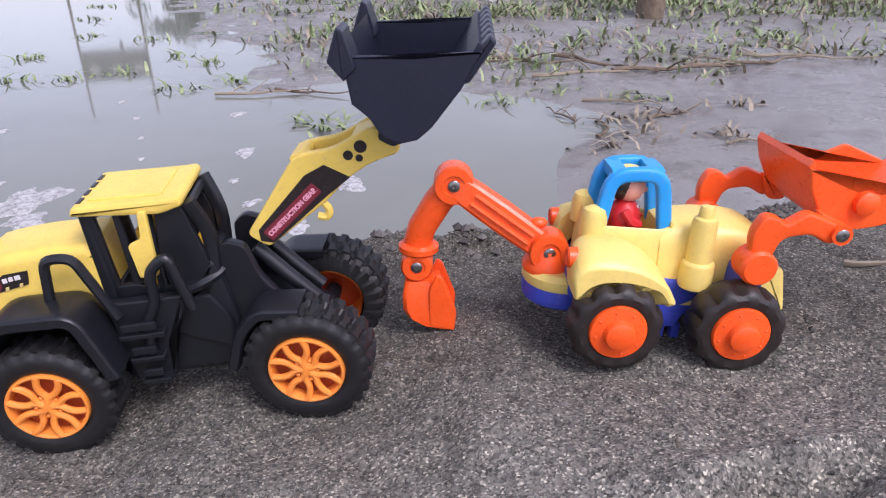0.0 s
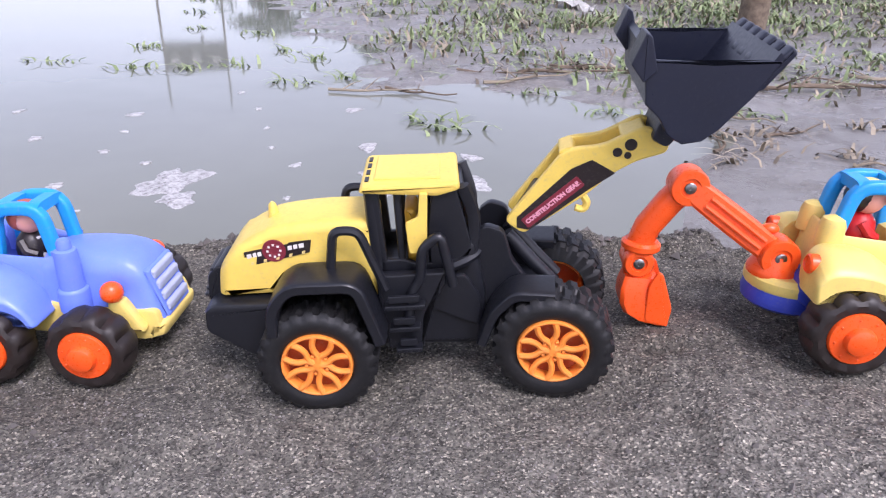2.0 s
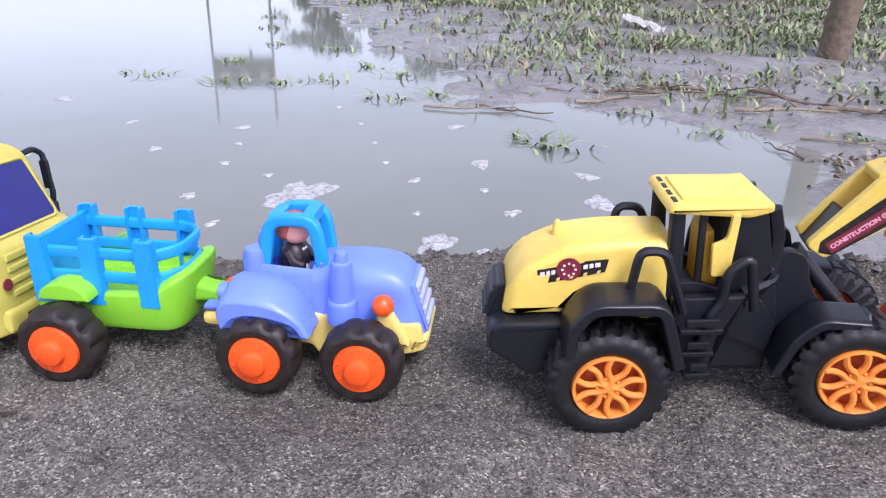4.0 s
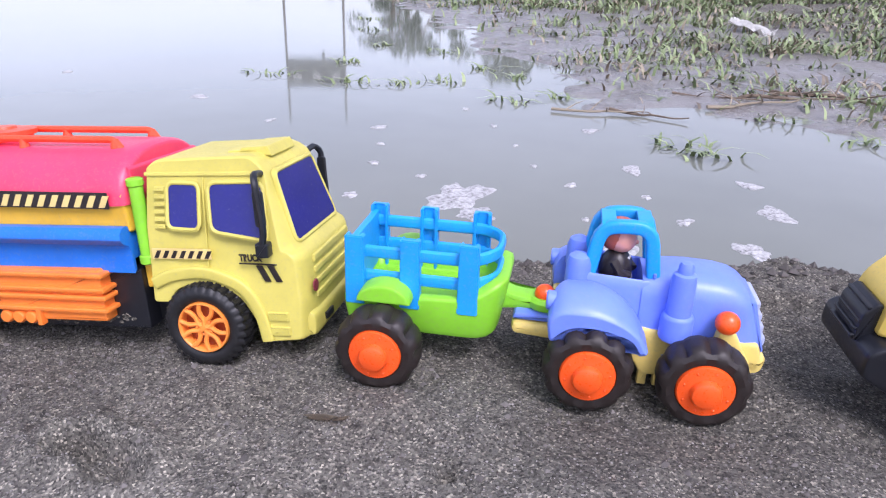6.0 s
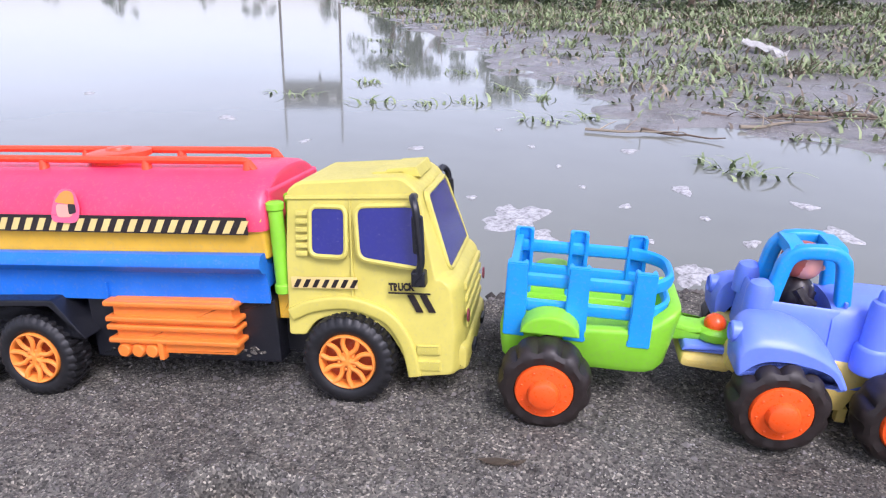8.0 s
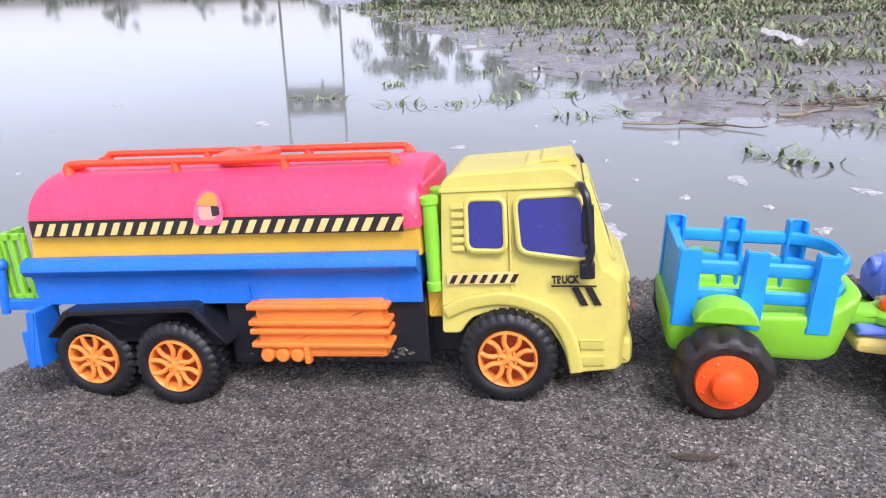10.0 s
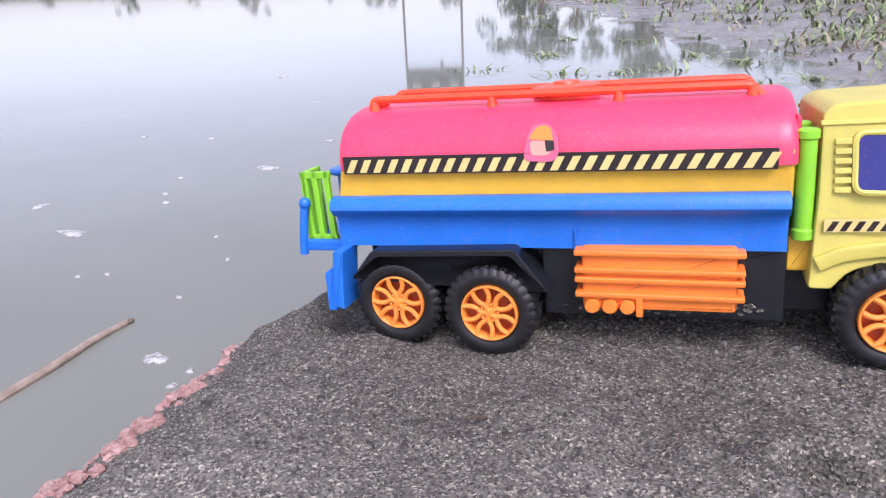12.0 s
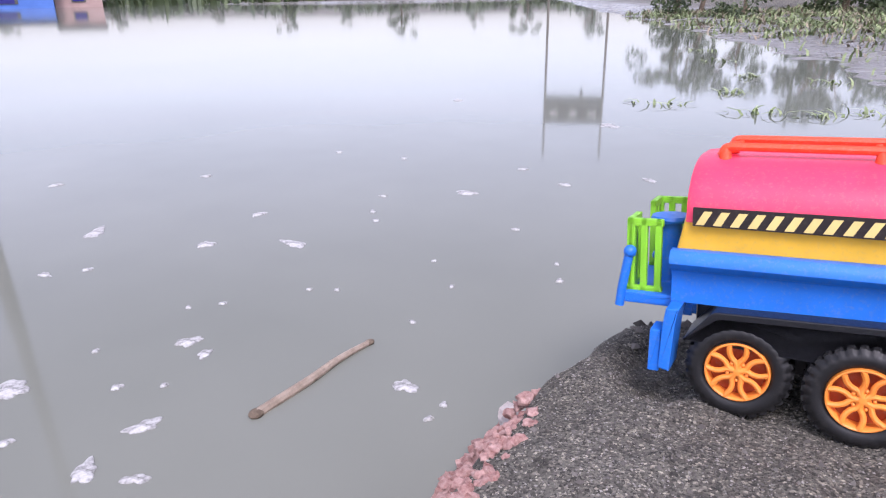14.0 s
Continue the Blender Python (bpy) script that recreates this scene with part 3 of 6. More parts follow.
def tractor_base(at, label, category, body_mat, low_mat, name, plug_mat):
    t = thing(name, at, label, category, "toy vehicles in a row")
    nose = lambda p: p[0] + 0.30 * max(0.0, 66 - p[2]) * min(1.0, max(0.0, (p[0] - 60) / 38))
    rings = [barrel_ring(u, hw, 29, top, 62, 3.0, nose) for u, hw, top in ((30, 23.5, 80), (36, 24.5, 82.5), (58, 25.5, 84), (76, 25.5, 83.5), (86, 25, 81.5), (92, 24.3, 78.5), (96, 23, 75), (98.5, 21, 71.5), (100, 18.5, 68))]
    hood = part("hood", add_loft(bmesh.new(), rings), body_mat, t)
    part("hood_seam", box(36, 38, 46, 86, 79, 82.2, edge=0.6), body_mat, hood)
    bm = bmesh.new()
    add_loft(bm, [tub_ring(1, 40), tub_ring(0, 44), tub_ring(1.0, 60), tub_ring(2.5, 72, 3), tub_ring(3.2, 75.5, 6), tub_ring(4.4, 77, 6.5), tub_ring(6.4, 76.6, 6), tub_ring(7.6, 74, 5), tub_ring(8.2, 60)])
    part("cab_tub", bm, body_mat, t)
    chassis = [(-26, 34, 4), (-10, 24, 4), (30, 22, 3), (36, 12, 3), (47, 12, 3), (51, 22, 3), (98, 19, 6), (111, 25, 6), (106, 44, 4), (-26, 50, 4)]
    part("chassis", prism(chassis, 38, 94, 3), low_mat, t)
    for u in (38, 48):
        part("chassis_foot", box(u - 3, u + 3, 40, 46, 3.5, 14, edge=1), low_mat, t)
    for sg in (-1, 1):
        vv = lambda v: 66 + sg * (66 - v)
        wing = part("fender", wing_mesh(sg), body_mat, t)
        part("tail_plug", lathe([(6.4, 4), (6.4, -1.2), (5.2, -2.2), (4.8, -1.0), (0.3, -1.0)], (-27.5, vv(31), 64), "u", 18), plug_mat, wing, "round tail plug")
        part("rear_knob", lathe([(8.5, 70), (8.2, 84), (6.6, 88.5), (3, 90.5), (0.3, 90.8)], (-11, vv(51), 0), "w", 20), body_mat, t)
    part("exhaust_pipe", lathe([(9.8, 44), (10.4, 45.5), (10.2, 59), (9.2, 61), (8.0, 61.6), (7.6, 86), (6.8, 89), (4.8, 90), (4.6, 94.5), (3.6, 96.6), (0.3, 97)], (53, 36.5, 0), "w", 26), body_mat, t)
    return t


def roll_cage(t, mat, du=0):
    """Open toy cab: a hoop each side, joined by bars fore and aft, with a hole in the roof."""
    bm = bmesh.new()
    hoop = flat_path([(-5 + du, 72), (0.5 + du, 110), (31.5 + du, 111.5), (37.5 + du, 72)], 11)
    for v in (48, 74.5):
        add_sweep(bm, hoop, 9.0, v, v + 8, 0.55)
    for u, w in ((5.0, 109.6), (27.5, 110.8)):
        add_sweep(bm, [(u - 4.5 + du, w), (u + 4.5 + du, w + 0.3)], 7.5, 50, 80, 0.55)
    return part("roll_cage", bm, mat, t, "bright blue open cab frame")


def doll(at, hair, shirt, hat):
    """A small seated toy driver as one plain shape."""
    bm = bmesh.new()
    marks = []
    def mark(i):
        done = sum(len(x) for x in marks)
        marks.append([i] * (len(bm.faces) - done))
    add_lathe(bm, [(10.5, -8), (11, 2), (9.6, 9), (6.0, 13.5), (3.5, 15)], (0, 0, 0), "w", 20)
    for sg in (-1, 1):
        add_tube(bm, [(0, sg * 9, 9), (5, sg * 10.5, 3), (10, sg * 7, 0)], 3.4, 8)
    mark(1)
    add_ball(bm, (1.5, 0, 23), 9.8, 1, 1, 1.0, 18)
    add_ball(bm, (11.0, 0, 22), 1.8, 1, 1, 1.0, 8)
    mark(0)
    add_ball(bm, (-3.4, 0, 24.2), 10.4, 0.95, 1.04, 1.0, 18)
    mark(2)
    add_ball(bm, (0.2, 0, 31.5), 8.6, 1.08, 1.08, 0.62, 16)
    mark(3)
    add_prism(bm, [(6, -5, 1), (11.5, -5, 1), (8.5, 11, 1), (5, 12, 1)], -3.0, 3.0, 0.8)
    mark(4)
    flat = [i for m in marks for i in m]
    for f, i in zip(bm.faces, flat):
        f.material_index = i
    me = to_mesh("toy_figure", bm, M_SKIN, shirt, hair, hat, M_STICK_WHITE)
    ob = new("toy_figure", me)
    ob.matrix_world = at
    return ob


# ---- blue tractor ----
tractor_at = toy_frame((-0.4563, 0.3116, 0.1288), (0.9980, 0.0600, 0.0006))
tractor = tractor_base(tractor_at, "periwinkle blue toy tractor with yellow underside on sand", "toy tractor", M_PERI, M_CREAM, "toy_tractor", M_PERI)
for u in (0, 70.4):
    put_wheel(CHUNKY, tractor, u, 0, 27, spin=u)
    put_wheel(CHUNKY, tractor, u, 132, 27, far=True, spin=1 + u)
roll_cage(tractor, M_SKY)
for v0 in (30, 92):
    part("front_guard", prism([(74, 30, 2), (102, 30, 5), (88, 55, 3), (78, 55, 3)], v0, v0 + 10, 3), M_CREAM, tractor, "yellow side guard below the lamp")
part("front_bumper", prism([(96, 20, 5), (111, 22, 6), (113, 34, 4), (100, 36, 3)], 38, 94, 5), M_CREAM, tractor, "yellow rounded front bumper")
for v in (31.5, 100.5):
    part("headlight", ball((82, v, 61), 7.6), M_ORANGE, tractor, "round orange lamp")
part("hitch_plate", prism([(-52, 28, 5), (-20, 26, 5), (-20, 38, 5), (-52, 38, 5)], 44, 88, 4), M_CREAM, tractor)
part("hitch_top", prism([(-52, 38.5, 2), (-20, 38.5, 2), (-20, 44, 2), (-50, 44, 2)], 46, 86, 2), M_PERI, tractor)
grille = part("grille_rim", prism([(96, 70, 2), (101.2, 70, 2), (112, 34, 2), (106, 34, 2)], 47, 85, 2), M_PERI, tractor)
for k in range(4):
    w = 37 + 8.2 * k
    u = 111.6 - 0.30 * (w - 34)
    part("grille_bar", box(u - 4, u + 1.6, 49.5, 82.5, w, w + 7.2, edge=2.4), M_GREY, grille, "pale grey grille bar")
tagged(doll(tractor_at @ pose(0.0135, 0.064, 0.0755, 0, 0, -16), M_HAIR, M_STICK_BLACK, M_HAIR), "little plastic driver in dark suit inside blue tractor", "toy figure", "toy drivers")

# ---- trailer ----
trailer_at = toy_frame((-0.5910, 0.2977, 0.1285), (0.9985, 0.0550, 0.0048))
trailer = thing("toy_trailer", trailer_at, "lime green toy trailer with bright blue stake sides", "toy trailer", "toy vehicles in a row")
put_wheel(CHUNKY, trailer, 0, 0, 27, spin=0.5)
put_wheel(CHUNKY, trailer, 0, 140, 27, far=True)
plan = rounded([(-31, 36, 6), (76, 36, 20), (76, 106, 20), (-31, 106, 6)])


def bed_ring(inset, w, follow):
    ring = []
    for q in plan:
        k = min(1.0, max(0.0, (q.x - 46) / 30))
        rise = 17 * k * k * (3 - 2 * k) * follow
        ring.append(Vector((22.5 + (q.x - 22.5) * (1 - inset / 53.5) + 0.25 * rise, 71 + (q.y - 71) * (1 - inset / 35), w + rise)))
    return ring


bm = bmesh.new()
add_loft(bm, [bed_ring(9, 25, 0), bed_ring(4.5, 26.5, 0), bed_ring(2, 31, 0), bed_ring(0.5, 42, 0.5), bed_ring(0, 50, 1), bed_ring(0.6, 52, 1), bed_ring(2, 53, 1), bed_ring(6, 53, 1), bed_ring(7.5, 52, 1), bed_ring(9, 48.5, 0.2), bed_ring(11, 48, 0)])
part("bed", bm, M_GREEN, trailer)
for v0, v1 in ((22, 40), (102, 120)):
    part("fender", prism([(0.5 - 18 * math.cos(math.pi * q / 14), 55 + 13 * math.sin(math.pi * q / 14), 0) for q in range(15)], v0, v1, 2.5), M_GREEN, trailer)
part("drawbar", prism([(66, 40, 4), (84, 42, 4), (112, 44.5, 4), (117, 48, 4), (110, 52, 4), (86, 53, 4), (66, 60, 4)], 59, 77, 4), M_GREEN, trailer)
part("drawbar_eye", lathe([(12, 44.5), (13, 46), (13, 50), (11, 52.5)], (105, 67, 0), "w", 24), M_GREEN, trailer)
part("hitch_ball", ball((104, 65, 54), 7, 1, 1, 0.95), M_ORANGE, trailer, "round orange hitch pin")
part("tail_lug", prism([(50, 20, 2), (62, 20, 2), (66, 28, 2), (48, 28, 2)], 64, 76, 2), M_GREEN, trailer)
for v in (38, 99):
    for u in (-22, 15.5, 54.5):
        lean = -1 if v < 60 else 1
        out = v - 2.5 if v < 60 else v + 5.5
        face = [(-6.5, 0), (6.5, 0), (6.5, 8), (4, 8), (4, 2.8), (-4, 2.8), (-4, 8), (-6.5, 8)]
        bm = bmesh.new()
        add_loft(bm, [[Vector((u + a * k, out - lean * b, w)) for a, b in face] for k, w in ((1.06, 46), (0.97, 95.5))])
        bmesh.ops.bevel(bm, geom=[e for e in bm.edges], offset=0.7 * MM, segments=2, affect="EDGES")
        part("stake", bm, M_SKY, trailer)
for w in (61.5, 79):
    bm = bmesh.new()
    pts = bent([(-24, 42, w + 4), (58, 42, w + 4), (72, 56, w + 5), (72, 86, w + 5), (58, 100, w + 4), (-24, 100, w + 4)], 12)
    add_tube(bm, pts, 4.6, 8, 0.55)
    part("side_rail", bm, M_SKY, trailer, "bright blue rail bent round the front")
part("tailboard", prism([(-28, 47, 1), (-23, 47, 1), (-22.5, 91, 1), (-27.5, 91, 1)], 41, 101, 1), M_SKY, trailer, "solid bright blue tailboard")

# ---- backhoe loader ----
hoe_at = toy_frame((0.1019, 0.3396, 0.1692), (0.9995, 0.0050, -0.0293), -0.03)
hoe = tractor_base(hoe_at, "cream yellow toy backhoe with orange arm and blue cab", "toy backhoe", M_CREAM, M_NAVY, "toy_backhoe", M_ORANGE)
for u in (0, 73.4):
    put_wheel(CHUNKY, hoe, u, 0, 27.5, spin=u * 2)
    put_wheel(CHUNKY, hoe, u, 132, 27.5, far=True)
roll_cage(hoe, M_SKY, -3)
part("swing_base", lathe([(22, 20), (26, 23), (27, 28), (26, 34)], (-24, 66, 0), "w", 32), M_NAVY, hoe, "dark blue rounded swing base")
part("swing_plate", lathe([(26, 34), (27, 36), (27, 41), (24, 44.5), (2, 45)], (-24, 66, 0), "w", 32), M_CREAM, hoe)


def screw(parent, c):
    s = part("screw", lathe([(3.9, 2), (3.9, -0.4), (3.2, -1.0), (1.4, -1.1), (1.2, -0.5), (0.3, -0.5)], c, "v", 18), M_STEEL, parent, "steel cross-head screw")
    return s


P2, P1, P3, S0 = Vector((-36, 61, 56.5)), Vector((-98, 79, 94.5)), Vector((-121.5, 84, 35)), Vector((-120, 84, 50))
side = (P1 - P2).normalized().cross(Vector((0, 1, 0)))
boom = part("boom", add_loft(bmesh.new(), [[P2.lerp(P1, k) + Vector((0, -8.2 * sv * q, 0)) + side * (8.6 + 1.2 * math.sin(math.pi * k)) * sw * q for sv, sw in ((1, -0.8), (0.8, -1), (-0.8, -1), (-1, -0.8), (-1, 0.8), (-0.8, 1), (0.8, 1), (1, 0.8))] for k, q in ((0.0, 0.9), (0.05, 1), (0.3, 1), (0.5, 1), (0.7, 1), (0.95, 1), (1.0, 0.9))]), M_ORANGE, hoe, "glossy orange digging boom")
for q in (P2, P1):
    part("boom_knuckle", lathe([(12.4, 9), (13.2, 7), (13.2, -7.4), (12.2, -9.4), (7.0, -9.6), (6.4, -8.4), (0.3, -8.4)], q, "v", 26), M_ORANGE, boom)
    screw(boom, q + Vector((0, -9.0, 0)))
for off in (-3.2, 3.2):
    part("boom_rib", tube([P2.lerp(P1, 0.20) + Vector((0, -8.4, 0)) + side * off, P2.lerp(P1, 0.80) + Vector((0, -8.4, 0)) + side * off], 1.8, 8), M_ORANGE, boom)
part("boom_ear", ball(P2.lerp(P1, 0.2) - side * 11 * (1 if side.z < 0 else -1), 4.5, 1.3, 1, 0.8), M_ORANGE, boom)
part("swing_post", lathe([(16.5, 42), (17, 46), (14, 52), (12, 60)], (-35, 64, 0), "w", 22), M_ORANGE, hoe)
stick = part("dipper_stick", tube([P1, P1.lerp(S0, 0.3) + Vector((-3, 0, 0)), P1.lerp(S0, 0.75) + Vector((-4, 0, 0)), S0 + Vector((-2, 0, -4))], 11, 16, 0.85, taper=lambda s: 0.92 - 0.05 * s), M_ORANGE, hoe, "orange dipper stick")
part("stick_pad", prism([(-121, 72, 3), (-108, 94, 3), (-104, 90, 3), (-116, 68, 3)], 77, 91, 3), M_ORANGE, stick)
part("stick_collar", lathe([(11.5, -3.5), (13.8, -1.5), (13.8, 2), (11.5, 4)], (-120.5, 84, 46), "w", 24), M_ORANGE, stick)
bm = bmesh.new()
add_tube(bm, [(-121, 84, 45), (-121.5, 84, 35), (-119, 84, 22)], 10.5, 16, 0.9)
rings = []
for w, u0, u1, hv in ((24, -129, -106, 10), (14, -131, -101, 12.5), (4, -130.5, -97, 14), (-3, -127, -95.5, 14.5), (-8, -118, -95, 14.5), (-10.5, -105, -95, 14)):
    rings.append([(u0, 84 - hv * 0.8, w), (u0 + 3, 84 - hv, w), (u1, 84 - hv, w), (u1, 84 + hv, w), (u0 + 3, 84 + hv, w), (u0, 84 + hv * 0.8, w)])
add_loft(bm, rings)
digger = part("digging_bucket", bm, M_ORANGE, hoe, "orange digging bucket hanging near the sand")
for v0 in (68.6, 95.4):
    part("bucket_cheek", prism([(-108, 32, 3), (-104, 30, 3), (-93.5, 4, 3), (-94.5, -11, 2), (-112, -8, 4), (-113, 20, 4)], v0, v0 + 4, 1.6), M_ORANGE, digger)
part("bucket_knuckle", lathe([(10.5, 12), (11, 10), (11, -9), (9.5, -11), (6, -11.2), (5.5, -10), (0.3, -10)], P3, "v", 22), M_ORANGE, digger)
screw(digger, P3 + Vector((0, -10.6, 0)))
for sg in (-1, 1):
    v = 66 + sg * 44
    arm = part("lift_arm", prism([(77, 64, 4), (73, 86, 6), (79, 99, 6), (88, 97, 5), (92, 93, 5), (104, 101, 4), (112, 98, 4), (128, 92, 6), (128, 84, 6), (120, 80, 5), (108, 87, 5), (92, 84, 5), (86, 66, 4)], v - 5, v + 5, 3.0), M_ORANGE, hoe, "orange front lifting arm")
    part("pivot_ball", lathe([(9.4, -9), (11, -7), (11, 7), (9.4, 9), (4, 10), (0.3, 10)], (80.5, v, 66), "v", 24), M_ORANGE, arm)
    part("arm_boss", lathe([(6, -7.6), (6, 7.6)], (124, v, 88), "v", 18), M_ORANGE, arm)
    screw(arm, Vector((124, v - 7.4, 88)))
part("front_bumper", prism([(90, 30, 4), (112, 28, 5), (106, 58, 4), (92, 60, 4)], 31, 101, 4), M_CREAM, hoe)
part("arm_mount", prism([(72, 44, 4), (90, 42, 4), (88, 62, 5), (74, 62, 5)], 22, 110, 3), M_NAVY, hoe, "dark blue block carrying the lifting arms")
bm = bmesh.new()
sidep = [(104, 124, 2), (108, 110, 3), (116, 95, 5), (131, 85, 8), (154, 89, 6), (192, 106, 2), (192, 110, 2), (164, 121, 3), (140, 109, 8)]
for v0 in (28, 98):
    add_prism(bm, sidep, v0, v0 + 4, 1.5)
bk = [(104, 124), (108, 110), (116, 95), (123, 88), (132, 85.5), (152, 89), (172, 97), (192, 107)]
ring = lambda v: [(a, v, b) for a, b in bk] + [(a + 2, v, b + 3.5) for a, b in reversed(bk)]
add_loft(bm, [ring(30), ring(100)])
fbk = part("front_bucket", bm, M_ORANGE, hoe, "wide orange front bucket tipped upwards")
for v in (28, 102):
    part("bucket_boss", lathe([(7, 2), (7, -2), (5, -3.4), (0.3, -3.6)], (140, v - 2, 104), "v", 20), M_ORANGE, fbk)
    part("hinge_ear", prism([(112, 100, 4), (120, 80, 5), (132, 80, 5), (134, 90, 4)], v - 3, v + 3, 2), M_ORANGE, fbk)
tagged(doll(hoe_at @ pose(0.0110, 0.064, 0.0765, 0, 0, -16), M_STICK_BLACK, M_RED, M_CREAM), "little plastic driver in red inside yellow backhoe", "toy figure", "toy drivers")

# ---- wheel loader ----
loader_at = toy_frame((-0.2238, 0.3119, 0.1303), (0.9863, 0.1117, 0.0844), 0.03)
loader = thing("toy_wheel_loader", loader_at, "yellow and black toy wheel loader with raised bucket", "toy loader", "toy vehicles in a row")
C = 60
put_wheel(LOADER_WHEEL, loader, 0, 2, 37, spin=0.3)
put_wheel(LOADER_WHEEL, loader, 0, 118, 37, far=True)


def hood_warp(q):
    k = 1 - 0.22 * max(0, (q.z - 96) / 36) ** 1.5
    return Vector((q.x + 6 * ((q.y - C) / 26) ** 2 * (1 if q.x < -30 else 0), C + (q.y - C) * k, q.z - 3.0 * ((q.y - C) / 26) ** 2 * (1 if q.z > 110 else 0)))


hood = [(-67, 72, 3), (-26, 72, 2), (-14, 85, 2), (18, 85, 2), (22, 66, 1), (41, 66, 2), (43, 121, 6), (4, 122.5, 14), (-26, 119.5, 14), (-47, 111, 12), (-63, 94, 8)]
engine = part("engine_hood", prism(hood, 34, 86, 6, hood_warp), M_HOOD, loader)
part("air_pin", lathe([(5, 110), (3.4, 117), (2.6, 123), (1, 125)], (-26, 64, 0), "w", 14), M_HOOD, engine)
part("rear_deck", prism([(-74, 52, 5), (-44, 30, 4), (-24, 42, 4), (-20, 71, 4), (-64, 72, 4), (-72, 68, 4)], 26, 94, 4), M_BLACK, loader, "black rear bumper deck")
part("rear_grille", prism([(-74, 66, 2), (-62, 66, 2), (-60, 90, 2), (-64, 91, 2), (-71, 84, 2)], 44, 76, 2), M_BLACK, loader)
for k in range(5):
    part("grille_slat", box(-76 + k * 1.8, -66 + k * 1.8, 45, 75, 68 + k * 4.6, 70.5 + k * 4.6, edge=1), M_BLACK, loader)
part("side_deck", prism([(-30, 70, 2), (42, 62, 2), (44, 88, 2), (-12, 90, 3), (-26, 76, 2)], 36, 84, 3), M_BLACK, loader)
for v0, v1 in ((3, 34), (86, 117)):
    arch = flat_path([(-24, 60), (-23, 77), (-11, 92), (30, 91), (41, 50)], 8)
    part("fender", add_sweep(bmesh.new(), arch, 8, v0, v1, 0.3), M_BLACK, loader, "black angular mudguard")
cab = part("cab_body", prism([(34, 27, 3), (106, 24, 4), (110, 60, 6), (104, 100, 6), (98, 102, 3), (88, 84, 3), (40, 84, 2), (36, 60, 2)], 36, 84, 5), M_BLACK, loader)
part("chassis", box(-40, 104, 42, 78, 24, 60, edge=4), M_BLACK, loader)


def post(pts, r=3.4):
    return part("cab_post", tube(pts, r, 8, 0.8), M_BLACK, cab)


for v, top in ((38, 39), (82, 81)):
    post([(41, v, 82), (41, top, 137)], 4.2)
    post([(57, v, 82), (57, top, 136)], 2.4)
    post([(71, v, 82), (73, top, 137)], 3.2)
    post(smooth_path([(101, v + (3 if v < 60 else -3), 92), (103, v + (4 if v < 60 else -4), 116), (97, top, 138)], 4), 4.6)
for v0, v1 in ((36, 41), (79, 84)):
    part("cab_pillar", prism([(75, 80, 2), (100, 80, 2), (101, 100, 6), (93, 140, 2), (79, 140, 2), (74, 110, 6)], v0, v1, 1.5), M_BLACK, cab, "broad black door pillar")
    part("cab_pillar", prism([(37, 80, 2), (48, 80, 2), (46, 138, 2), (39, 138, 2)], v0, v1, 1.5), M_BLACK, cab)
    part("door_sill", prism([(40, 78, 2), (98, 76, 2), (98, 90, 3), (66, 88, 3), (58, 92, 3), (40, 92, 2)], v0, v1, 1.5), M_BLACK, cab)
post([(42, 40, 134), (42, 80, 134)], 3)
post([(96, 40, 134), (96, 80, 134)], 3)
part("cab_front_rim", tube(smooth_path([(84, 36, 84), (102, 40, 90), (110, 60, 94), (102, 80, 90), (84, 84, 84)], 4), 4, 8), M_BLACK, cab)
roof = part("cab_roof", prism([(34, 138.5, 3), (82, 134, 3), (96, 137.5, 3), (95, 143.5, 3), (87, 143, 3), (37, 144.5, 3)], 32, 90, 3), M_HOOD, loader, "yellow moulded cab roof")
part("roof_panel", prism([(44, 143, 1), (84, 141.5, 1), (84, 144.2, 1), (44, 145.8, 1)], 40, 82, 1), M_HOOD, roof)
for k in range(4):
    part("roof_slot", box(38.5, 41, 38 + 12 * k, 46 + 12 * k, 143.8, 145, edge=0.4), M_BLACK, roof, "dark roof slot")
part("seat", prism([(60, 78, 3), (88, 78, 3), (88, 88, 4), (70, 92, 4), (68, 122, 5), (60, 122, 5)], 46, 74, 4), M_AMBER, loader, "orange-yellow driver seat")
part("steering_column", prism([(84, 80, 2), (98, 80, 2), (98, 106, 4), (90, 108, 4)], 50, 70, 3), M_AMBER, loader)
part("side_mirror", prism([(62, 98, 2), (73, 98, 2), (74, 110, 3), (75, 124, 2), (76, 138, 2), (71, 138, 2), (69, 122, 3), (61, 119, 2)], 30, 34, 1.2), M_HOOD, loader, "yellow side mirror strip")
